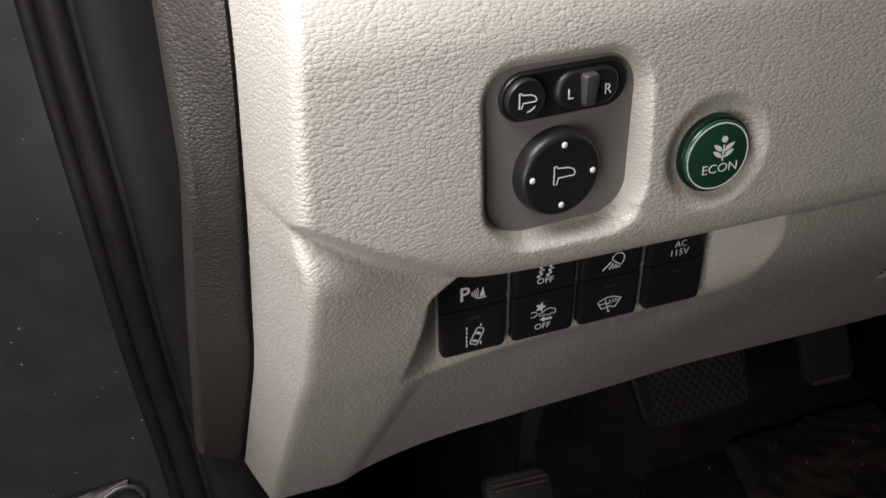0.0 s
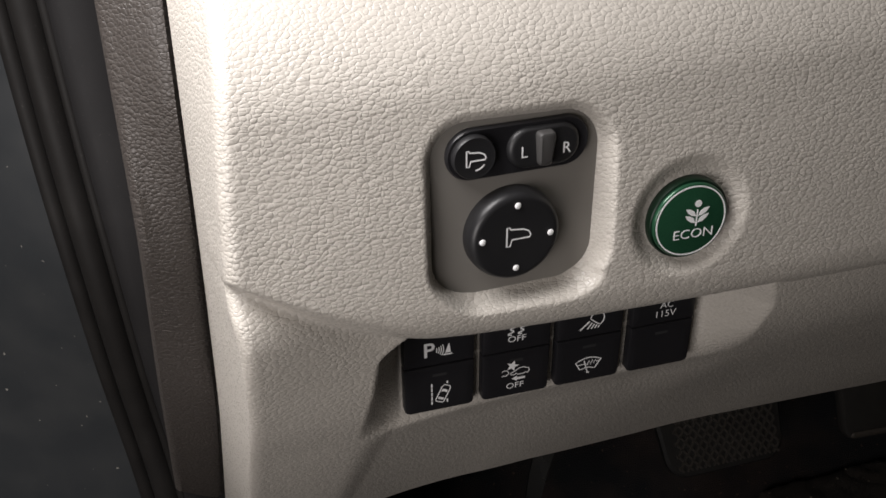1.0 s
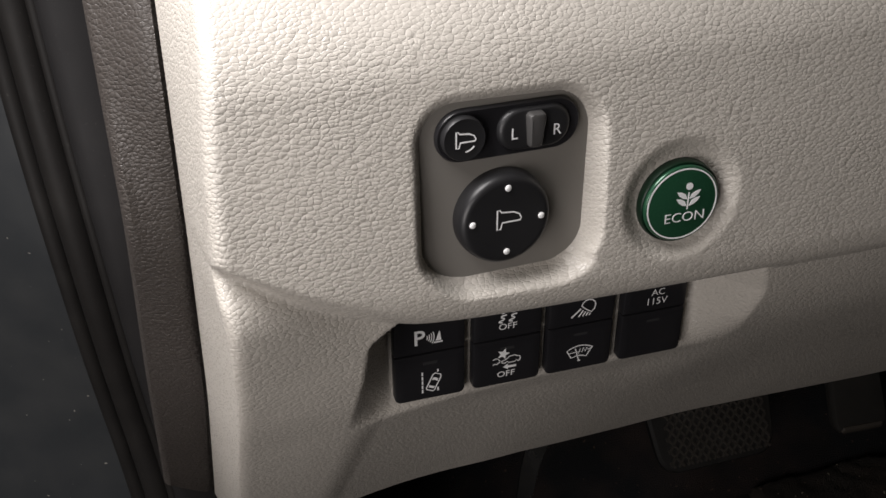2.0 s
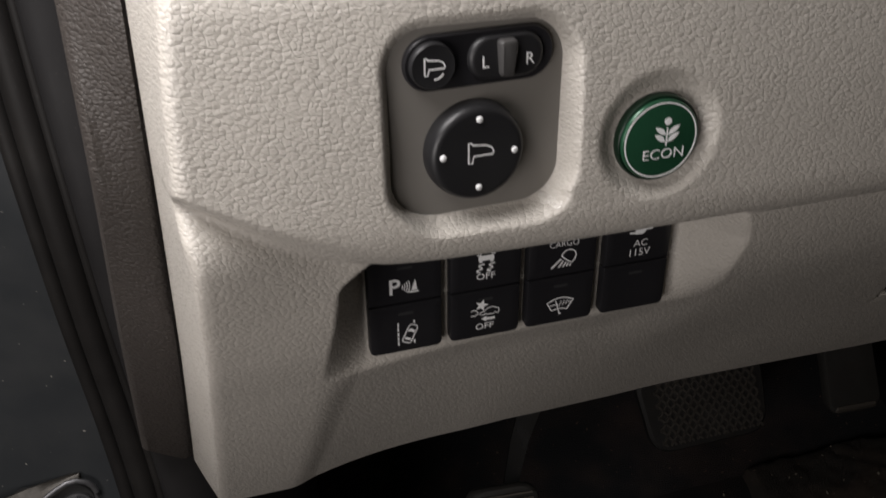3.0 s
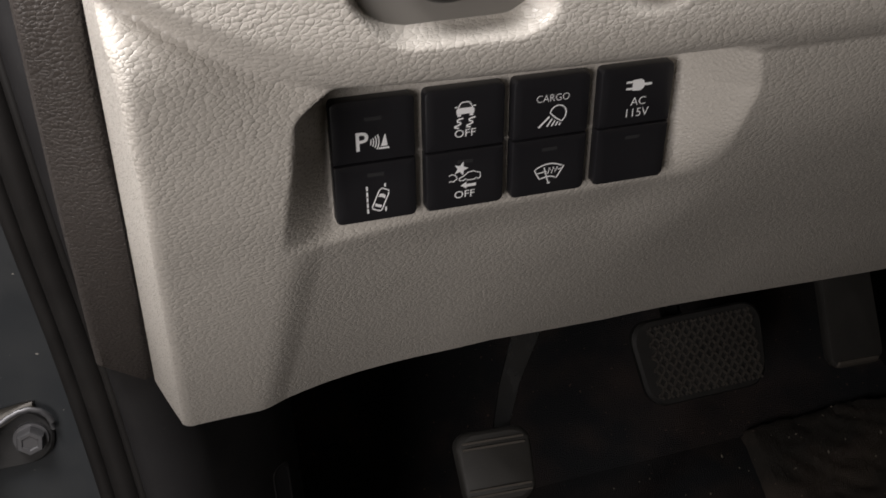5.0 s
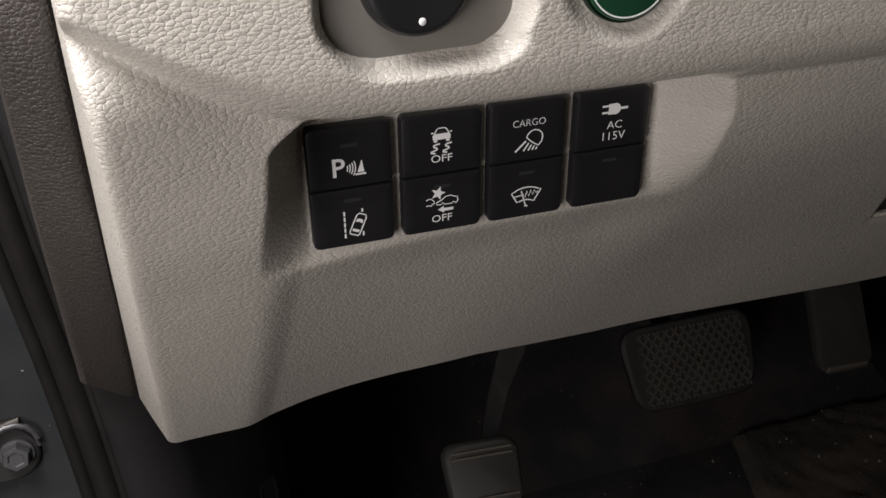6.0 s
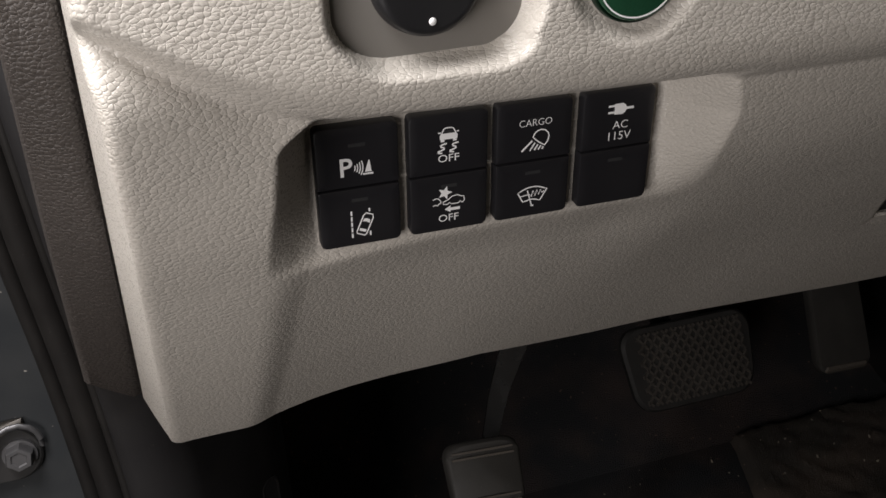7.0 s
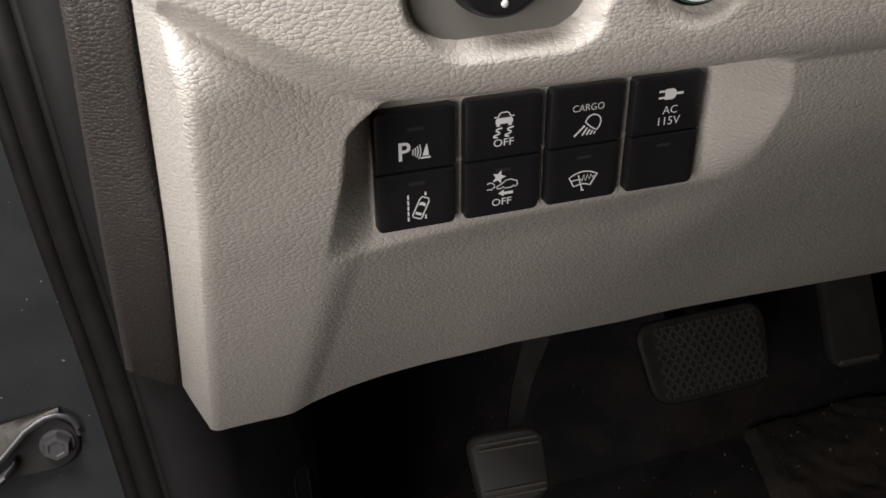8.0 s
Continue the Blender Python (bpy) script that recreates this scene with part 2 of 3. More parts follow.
def rounded_gap(x, z, x0, x1, z0, z1, r):
    """Distance outside a rounded rectangle (negative within)."""
    qx = np.abs(x - (x0 + x1) / 2) - (x1 - x0) / 2 + r
    qz = np.abs(z - (z0 + z1) / 2) - (z1 - z0) / 2 + r
    return np.hypot(np.maximum(qx, 0), np.maximum(qz, 0)) + np.minimum(np.maximum(qx, qz), 0) - r


LIP_X, LIP_Z = (0.02, 0.032, 0.042, 0.055, 0.073, 0.092, 0.117, 0.154, 0.212, 0.30, 0.6), (0.490, 0.4850, 0.4793, 0.4706, 0.4618, 0.4591, 0.4582, 0.4577, 0.458, 0.459, 0.461)
LOW_Z, LOW_Y = (0.27, 0.290, 0.307, 0.36, 0.409, 0.42, 0.433, 0.447, 0.458, 0.475, 0.55), (0.389, 0.370, 0.353, 0.302, 0.254, 0.242, 0.231, 0.223, 0.2185, 0.217, 0.217)
EDGE_X, EDGE_Z = (0.0280, 0.0446, 0.0604, 0.0749, 0.0848, 0.0990, 0.1228, 0.1581, 0.2188, 0.2834, 0.3755, 0.6200), (0.3062, 0.3085, 0.3099, 0.3132, 0.3151, 0.3164, 0.3172, 0.3179, 0.3089, 0.3046, 0.2981, 0.2921)
FOLD_Z, FOLD_X = (0.306, 0.367, 0.411, 0.439, 0.46, 0.473, 0.484, 0.496, 0.517, 0.539, 0.62), (0.0296, 0.032, 0.0338, 0.0348, 0.0346, 0.0338, 0.0330, 0.0340, 0.0358, 0.0378, 0.0425)
SEAM_Z, SEAM_X, SEAM_Y = (0.30, 0.325, 0.410, 0.468, 0.523, 0.62), (0.019, 0.021, 0.0262, 0.0282, 0.0297, 0.032), (0.385, 0.362, 0.290, 0.262, 0.240, 0.235)
RIDGE_Z, RIDGE_Y = (0.42, 0.433, 0.44, 0.45, 0.46, 0.468, 0.475, 0.480, 0.487, 0.55), (0.242, 0.231, 0.2262, 0.2190, 0.2125, 0.2095, 0.2110, 0.2140, 0.2150, 0.2150)
TOP_Z, RIGHT_X = 0.60, 0.62


def smooth_curve(v, xs, ys, width):
    """Linear table, averaged over a short window, so that it has no kinks."""
    return sum(np.interp(v + d * width, xs, ys) for d in (-1, -0.6, -0.2, 0.2, 0.6, 1)) / 6


def pocket_floor(z):
    return 0.2485 + (0.450 - z) * 0.186


def plate_floor(z, x=0.126):
    return 0.2058 - (z - 0.508) * 0.17 - (0.126 - x) * 0.0568


def panel_y(x, z):
    x, z = np.asarray(x, float), np.asarray(z, float)
    upper = 0.2005 + (np.clip(0.525 - z, 0, 1) / 0.06) ** 2 * 0.0055 + np.clip(z - 0.521, 0, 1) ** 2 * 18.0
    far = smooth_step(0.17, 0.21, x)
    # the crease that runs down from the pocket: a sharp near edge, then a slow run-out
    dip = np.clip((x - np.interp(z, (0.31, 0.355, 0.41), (0.0590, 0.0635, 0.0680))) / 0.075 + 0.05, 0, 1)
    dip = dip * (2 - dip) * smooth_step(0.0, 0.20, dip)
    low = smooth_curve(z, LOW_Z, LOW_Y, 0.008) + (0.012 * dip - smooth_curve(x, (0.0, 0.030, 0.060, 0.9), (0.0, 0.0, 0.002, 0.002), 0.006)) * (smooth_step(0.432, 0.395, z) * (1 - far) + smooth_step(0.460, 0.345, z) * far) + 0.010 * smooth_step(0.13, 0.27, x) * smooth_step(0.460, 0.335, z)
    ramp = smooth_curve(z, LOW_Z, LOW_Y, 0.008) - smooth_curve(z, RIDGE_Z, RIDGE_Y, 0.004)
    low = low - np.clip(ramp, 0, 0.02) * smooth_step(0.424, 0.440, z) * smooth_step(0.072, 0.036, x)
    start = 0.0662 + 0.0030 * smooth_step(0.414, 0.452, z) + 0.0130 * smooth_step(0.449, 0.463, z)
    left = np.clip((x - start) / np.maximum(0.0806 - start, 0.004), 0, 1)
    left = 0.75 * left + 0.25 * left * left * (3 - 2 * left)
    reach = np.interp(z, (0.412, 0.43, 0.444, 0.456), (0.199, 0.1935, 0.1925, 0.1870))
    right = 1 - smooth_step(0, 1, (x - 0.1805) / (reach - 0.1805))
    deep = pocket_floor(z) - low
    deep = 0.5 * (deep + np.sqrt(deep ** 2 + 0.0018 ** 2))
    low = low + left * right * deep * smooth_step(0.4075, 0.4125, z) * smooth_step(0.4595, 0.4545, z)
    lip = smooth_curve(x, LIP_X, LIP_Z, 0.008)
    half = 0.0042
    rise = np.clip((z - lip + half) / (2 * half), 0, 1)
    crisp = np.sqrt(np.clip(1 - (1 - rise) ** 2, 0, 1)) ** 1.3 * smooth_step(0, 0.35, rise)
    ease = 0.0026 + 0.0026 * smooth_step(0.036, 0.072, x)
    gentle = smooth_step(0, 1, (z - lip + ease) / (2 * ease))
    soft = smooth_step(0.086, 0.048, x)
    # the lip rolls under above the pocket
    upper = upper + 0.0024 * np.clip((lip + 0.010 - z) / 0.010, 0, 1.3) ** 2 * smooth_step(0.050, 0.080, x)
    y = low + (upper - low) * (crisp * (1 - soft) + gentle * soft)
    # the recess of the mirror switch, with a wide fillet below and at its far side
    gap = rounded_gap(x, z, 0.0822, 0.1241, 0.4722, 0.5163, 0.0088)
    below = smooth_step(0.476, 0.4705, z) * smooth_step(0.083, 0.094, x)
    beside = smooth_step(0.112, 0.124, x) * smooth_step(0.516, 0.506, z)
    broad = np.maximum(below, beside)
    wide = 0.0030 + np.maximum(0.0024 * below, 0.0005 * beside)
    plain = np.clip(1 - np.maximum(gap, 0) / wide, 0, 1) ** 2
    crest = 1 - np.clip(gap / wide, 0, 2) ** 1.5
    crest = 0.5 * (crest + np.sqrt(crest ** 2 + 0.02))
    cut = plain + (crest - plain) * broad * smooth_step(0.0060, 0.0045, gap - wide)
    y = y + cut * np.maximum(plate_floor(z, x) + 0.0006 - y, 0)
    # the storage slot further in, with a rounded ledge below it
    edge = np.maximum(np.maximum(0.3250 - 0.70 * (z - 0.3642) - x, 0.3642 - z), z - 0.44)
    ledge = 0.6 * smooth_step(0.3225, 0.3275, x) * smooth_step(0.3560, 0.3625, z) * smooth_step(0.3645, 0.3635, z)
    y = y + 0.0015 * ledge + 0.030 * smooth_step(0.0007, -0.0007, edge)
    # the dish of the round button
    d = np.hypot(x - 0.1490, z - 0.4850)
    y = y + 0.0026 * smooth_step(0.0173, 0.0115, d)
    return y


def dash_skin():
    xs = np.concatenate([np.arange(0.003, 0.034, 0.001), np.arange(0.034, 0.16, 0.0006), np.arange(0.16, 0.20, 0.001), np.arange(0.20, 0.28, 0.0015), np.arange(0.28, 0.335, 0.001), np.arange(0.335, 0.60, 0.005)])
    xs = np.unique(np.round(xs, 5))
    rows = 460
    grid = []
    side_n, fillet = 12, 0.0035
    cols = [("side", k / side_n) for k in range(side_n)] + [("bend", k / 6) for k in range(7)] + [("front", d) for d in xs[1:]]
    for kind, k in cols:
        if kind == "side":
            foot = 0.325 + (0.3075 - 0.325) * k
        elif kind == "bend":
            foot = 0.3065
        else:
            foot = float(np.interp(0.0296 + k, EDGE_X, EDGE_Z))
        z = foot + (TOP_Z - foot) * np.linspace(0, 1, rows)
        fx = smooth_curve(z, FOLD_Z, FOLD_X, 0.007)
        fold = np.stack([fx, panel_y(fx, z), z], 1)
        seam = np.stack([smooth_curve(z, SEAM_Z, SEAM_X, 0.01), smooth_curve(z, SEAM_Z, SEAM_Y, 0.01), z], 1)
        back = seam - fold
        back /= np.linalg.norm(back, axis=1)[:, None]
        # the side wall stays smooth behind the lip
        even = np.convolve(np.pad(fold[:, 1], 30, mode="edge"), np.ones(61) / 61, mode="valid")
        first = np.stack([fold[:, 0], np.maximum(even, fold[:, 1]), z], 1) + back * fillet
        last = np.stack([fx + fillet, panel_y(fx + fillet, z), z], 1)
        if kind == "side":
            p = seam + (first - seam) * k
        elif kind == "bend":
            p = first * (1 - k) ** 2 + fold * 2 * k * (1 - k) + last * k * k
        else:
            p = np.stack([fx + k + 0.0005, panel_y(fx + k + 0.0005, z), z], 1)
        # the turned-under edge at the foot
        under = [p[0] + d for d in ((0.002, 0.040, 0.030), (0.001, 0.010, 0.003), (0, 0.0045, -0.0004), (0, 0.0022, -0.0012))]
        top = [p[-1] + d for d in ((0, 0.02, 0.008), (0, 0.08, 0.02), (0, 0.5, 0.03))]
        grid.append(np.concatenate([under, p, top]))
    pts = np.array(grid)
    n, m = pts.shape[:2]
    idx = np.arange(n * m).reshape(n, m)
    quads = np.stack([idx[:-1, :-1], idx[1:, :-1], idx[1:, 1:], idx[:-1, 1:]], -1).reshape(-1, 4)
    me = bpy.data.meshes.new("dash_panel")
    me.from_pydata(pts.reshape(-1, 3).tolist(), [], quads.tolist())
    me.update()
    return me


dash = link("dash_panel", dash_skin(), BEIGE)
tagged(dash, "beige grained plastic lower dashboard panel with a moulded lip and switch pocket", "dashboard", kind="structure")


def slot_shade():
    """A dark sheet put in to stand for the shade inside the panel's slot."""
    rows = []
    for z in np.linspace(0.362, 0.436, 16):
        y = float(smooth_curve(z, LOW_Z, LOW_Y, 0.008)) + 0.0235
        rows.append([(0.262, y + 0.012, float(z)), (0.262, y, float(z)), (0.445, y, float(z)), (0.445, y + 0.012, float(z))])
    tagged(part("slot_shade", loft(rows), KICK, None), "dark sheet standing for the shade inside the open slot of the dash panel", "storage slot")


slot_shade()


# ---- mirror switch ----
def mirror_mark(bm, x, y, s, w):
    ribbon(bm, [(x + s * a, y + s * b) for a, b in ((-2.7, -2.7), (-2.7, 1.9), (-2.1, 1.9), (-1.8, 1.35), (1.1, 1.05), (2.4, 0.4), (2.9, -0.6), (2.6, -1.15), (-1.5, -1.15), (-1.9, -2.7))], w, closed=True)


def mirror_switch():
    top = empty("mirror_switch", None, "black mirror adjuster with a round knob on a warm grey plate", "mirror switch")
    zc = 0.496
    m = face_frame(0.1027, plate_floor(zc, 0.1027), zc + 0.0005, 9.6) @ pose(0, 0, 0, 0, 3.25, 0)
    top.matrix_world = m
    part("plate", loft([rrect(0.0455, 0.0545, 0.009, -0.004, 5, 0.0008, -0.0012), rrect(0.0455, 0.0545, 0.009, 0.0, 5, 0.0008, -0.0012)]), PLATE_GREY, top, "satin warm grey plate")
    # pill-shaped upper switch
    py = 0.0125
    pill = part("switch_housing", loft([rrect(0.0362, 0.0128, 0.0063, -0.001, 10, 0.0009, py), rrect(0.0362, 0.0128, 0.0063, 0.0008, 10, 0.0009, py), rrect(0.0354, 0.0120, 0.0059, 0.0014, 10, 0.0009, py),
                                       rrect(0.0340, 0.0108, 0.0053, 0.0012, 10, 0.0009, py)]), BLACK_GLOSS, top, "pill-shaped black housing")
    fold = part("fold_button", loft([circle(0.0053, 0.0008, 40, -0.0108, py), circle(0.0053, 0.0026, 40, -0.0108, py), circle(0.0050, 0.0031, 40, -0.0108, py), circle(0.0044, 0.0030, 40, -0.0108, py)]), BLACK, top, "round black folding button")
    bm = bmesh.new()
    mirror_mark(bm, -10.6, 12.9, 0.85, 0.40)
    ribbon(bm, arc(-10.9, 12.4, 2.9, -85, -35, 7), 0.4)
    ink("fold_mark", bm, fold, 0.0031, "white folding mirror mark")
    # rocking selector with a raised bar in its middle
    rings = []
    for k in range(9):
        a = k / 8
        rings.append(rrect(0.0185 - 0.003 * a * a, 0.0102 - 0.0016 * a * a, 0.0048, 0.0010 + 0.0016 * math.sin(a * math.pi / 2), 8, 0.0070, py))
    selector = part("selector", loft(rings), BLACK, top, "black left and right selector")
    bar = []
    for w, h, z in ((0.0046, 0.0088, 0.0020), (0.0045, 0.0087, 0.0036), (0.0041, 0.0083, 0.0044), (0.0034, 0.0074, 0.0047)):
        bar.append(rrect(w, h, 0.0011, z, 5, 0.0066, py))
    part("selector_bar", loft([[(0.0066 + (a - 0.0066) * (0.86 + 34 * (b - py)), b, c + 0.10 * (b - py)) for a, b, c in ring] for ring in bar]), BAR_GREY, selector, "raised dark grey bar")
    lettering("L", 1.5, 2.7, 1.7, 11.9, selector, 0.0027, 0.0, "letter")
    lettering("R", 2.0, 2.7, 12.6, 11.6, selector, 0.0027, 0.0, "letter")
    # knob
    ky = -0.0093
    prof = ((0.0121, -0.001), (0.0121, 0.0010), (0.0119, 0.0026), (0.0116, 0.0037), (0.0111, 0.0044), (0.0105, 0.0047), (0.0098, 0.0047))
    knob = part("knob", loft([circle(r, h, 64, -0.0006, ky) for r, h in prof]), BLACK, top, "round black adjusting knob")
    bm = bmesh.new()
    mirror_mark(bm, -0.1, -8.3, 1.12, 0.42)
    ink("knob_mark", bm, knob, 0.0047, "white mirror outline")
    for ax, ay in ((0, 8.5), (0, -8.5), (8.9, -0.3), (-8.9, 0.3)):
        bm = bmesh.new()
        bmesh.ops.create_uvsphere(bm, u_segments=16, v_segments=10, radius=0.85 * MM)
        for v in bm.verts:
            v.co = (v.co.x + (ax - 0.5) * MM, v.co.y + ky + (ay + 0.2) * MM, v.co.z * 0.45 + 0.0048)
        part("dot", bm, PRINT, knob, "white raised dot")


mirror_switch()


# ---- round green button ----
def econ_button():
    top = empty("econ_button", face_frame(0.1489, 0.2051, 0.4845, 9.0), "round green button with white lettering and leaf mark", "push button")
    part("collar", loft([circle(0.0114, -0.004, 64), circle(0.0112, 0.0008, 64), circle(0.0110, 0.0014, 64), circle(0.0107, 0.0016, 64), circle(0.0105, 0.0012, 64)]), GREEN_DARK, top, "dark green collar")
    prof = [(0.0104, 0.0002), (0.0104, 0.0019), (0.0103, 0.0022)] + [(0.0101 * (1 - k / 7), 0.0024 + 0.0006 * (1 - (1 - k / 7) ** 2)) for k in range(6)]
    cap = part("cap", loft([circle(r, h, 64) for r, h in prof]), GREEN, top, "metallic green cap")
    bm = bmesh.new()
    ribbon(bm, [(9.6 * math.cos(2 * math.pi * i / 72), 9.6 * math.sin(2 * math.pi * i / 72)) for i in range(72)], 0.42, closed=True)
    ink("ring", bm, cap, 0.00250, "thin white ring")
    lettering("ECON", 11.0, 2.6, 0.8, -3.4, cap, 0.00298, -0.03)
    bm = bmesh.new()
    filled(bm, [(x + 1.2, y) for x, y in arc(0, 5.0, 0.95, 0, 345, 15)])
    for sx in (-1, 1):
        for y0, s in ((1.5, 0.9), (-0.4, 0.9)):
            filled(bm, [(1.2 + sx * a * s * 1.12, y0 + b * s) for a, b in ((0.25, 0.0), (1.5, 0.3), (2.6, 1.2), (3.3, 2.5), (2.0, 2.3), (0.9, 1.6))][::sx])
    ribbon(bm, [(1.2, 3.4), (1.2, -1.3)], 0.4)
    ink("leaf_mark", bm, cap, 0.00305, "white leaf mark")


econ_button()


# ---- the row of four switch units ----
BW, BH = 0.0223, 0.0354


def button_cap(w, h, cy, depth, corners, crown=0.00002):
    """A key with rounded edges and a flat face."""
    rings = [rrect(w, h, corners, 0.0, 4, 0, cy), rrect(w, h, corners, depth - 0.0007, 4, 0, cy), rrect(w - 0.0005, h - 0.0005, corners, depth - 0.0002, 4, 0, cy), rrect(w - 0.0013, h - 0.0013, corners, depth, 4, 0, cy),
             rrect(w - 0.006, h - 0.006, corners, depth - crown, 4, 0, cy)]
    return loft(rings)


def switch_unit(x, label, marks):
    zc = 0.4328
    top = empty("switch_unit", face_frame(x, pocket_floor(zc) - 0.0002, zc, 10.5), label, "dashboard switch", "switch row")
    depth = 0.0034
    part("bezel", loft([rrect(BW - 0.0004, BH - 0.0004, 0.0012, -0.006), rrect(BW - 0.0004, BH - 0.0004, 0.0012, 0.0012)]), BLACK, top)
    upper = part("upper_button", button_cap(BW, BH / 2 - 0.0003, BH / 4, depth, (0.0016, 0.0016, 0.0004, 0.0004)), BLACK_GLOSS, top)
    lower = part("lower_button", button_cap(BW, BH / 2 - 0.0003, -BH / 4, depth, (0.0004, 0.0004, 0.0016, 0.0016)), BLACK_GLOSS, top)
    for key, y in ((upper, 12.2), (lower, -3.6)):
        bm = bmesh.new()
        filled(bm, [(a, b + y) for a, b in ((-2.2, -0.5), (2.2, -0.5), (2.2, 0.5), (-2.2, 0.5))])
        ink("indicator", bm, key, depth - 0.00003, "unlit indicator window", FAINT)
    marks(upper, lower, depth)


def parking_marks(upper, lower, z):
    lettering("P", 3.3, 5.2, -3.1, 6.2, upper, z, 0.10, "letter")
    bm = bmesh.new()
    for r, a in ((2.5, 17), (3.2, 20), (3.9, 23), (4.6, 25)):
        ribbon(bm, arc(-3.3, 5.9, r, -a - 5, a - 3, 7), 0.34)
    filled(bm, [(1.2, 3.5), (4.0, 3.5), (4.0, 4.0), (1.2, 4.0)])
    filled(bm, [(1.75, 4.3), (3.55, 4.3), (3.1, 7.6), (2.9, 7.6)])
    ink("sensor_mark", bm, upper, z, "white parking sensor mark")
    bm = bmesh.new()
    for k in range(5):
        ribbon(bm, [(-2.55, -14.8 + k * 1.68), (-2.55, -13.5 + k * 1.68)], 0.55)
    ribbon(bm, [(2.4, -14.8), (2.4, -13.5)], 0.55)
    ribbon(bm, [(2.4, -6.5), (2.4, -7.5)], 0.55)

    def tip(a, b, t=radians(-24)):
        return (1.1 + a * math.cos(t) - b * math.sin(t), -11.15 + a * math.sin(t) + b * math.cos(t))

    ribbon(bm, [tip(a * 1.42, b) for a, b in ((-1, -2.8), (-0.8, -3.25), (0.8, -3.25), (1, -2.8), (1, 2.3), (0.7, 3.2), (-0.7, 3.2), (-1, 2.3))], 0.40, closed=True)
    filled(bm, [tip(a, b) for a, b in ((-1.0, 0.55), (0.0, 0.8), (1.0, 0.55), (0.85, 1.5), (0.0, 1.75), (-0.85, 1.5))])
    filled(bm, [tip(a, b) for a, b in ((-0.85, -2.3), (0.85, -2.3), (1.0, -1.5), (-1.0, -1.5))])
    ink("lane_mark", bm, lower, z, "white lane keeping mark")


def skid(bm, x):
    """One swerving tyre track, widest in its middle."""
    path = ((x + 1.75, 9.0), (x + 0.7, 8.85), (x - 0.05, 8.5), (x + 0.1, 8.15), (x + 0.9, 7.85), (x + 1.05, 7.5), (x + 0.3, 7.15), (x - 0.7, 6.85), (x - 0.75, 6.55), (x + 0.45, 6.3))
    ribbon(bm, path, 0.52)


def stability_marks(upper, lower, z):
    bm = bmesh.new()
    filled(bm, [(-2.5, 10.2), (2.3, 10.2), (2.4, 11.3), (2.0, 11.9), (-2.2, 11.9), (-2.6, 11.3)])
    filled(bm, [(-2.3, 9.55), (-1.3, 9.55), (-1.3, 10.15), (-2.3, 10.15)])
    filled(bm, [(1.1, 9.55), (2.1, 9.55), (2.1, 10.15), (1.1, 10.15)])
    ribbon(bm, [(-2.1, 11.9), (-1.4, 13.2), (-0.9, 13.45), (0.7, 13.45), (1.2, 13.2), (1.9, 11.9)], 0.36)
    for side in (-1, 1):
        filled(bm, [(-0.1 + side * a, b) for a, b in ((2.2, 12.05), (2.9, 12.05), (2.9, 12.4), (2.2, 12.4))][::side])
    skid(bm, -2.35)
    skid(bm, 0.95)
    ink("skid_mark", bm, upper, z, "white skidding car mark")
    lettering("OFF", 5.9, 2.15, -0.1, 4.75, upper, z)
    bm = bmesh.new()
    star = [((2.15 if i % 2 == 0 else 0.95) * math.sin(radians(36 * i + 18)) - 1.25, -5.65 + (2.15 if i % 2 == 0 else 0.95) * math.cos(radians(36 * i + 18))) for i in range(10)]
    filled(bm, star[::-1])
    ribbon(bm, [(-4.7, -7.4), (-3.9, -7.0), (-3.1, -7.2), (-2.5, -7.9), (-2.4, -8.6), (-3.0, -8.8), (-3.3, -9.3), (-4.0, -9.0), (-4.7, -9.2)], 0.32)
    ribbon(bm, [(-1.7, -9.1), (-1.8, -8.5), (-0.2, -7.8), (0.8, -6.95), (2.4, -6.75), (3.5, -7.3), (4.2, -7.4), (4.4, -8.5), (4.2, -9.0), (3.7, -9.3), (3.2, -8.8), (2.6, -9.3), (0.6, -9.3), (0.1, -8.8), (-0.6, -9.3)], 0.32, closed=True)
    filled(bm, [(-1.3, -10.75), (0.35, -11.85), (0.35, -11.3), (3.1, -11.3), (3.1, -10.45), (0.35, -10.45), (0.35, -9.75)])
    ink("collision_mark", bm, lower, z, "white collision warning mark")
    lettering("OFF", 5.8, 2.15, -0.2, -13.4, lower, z)


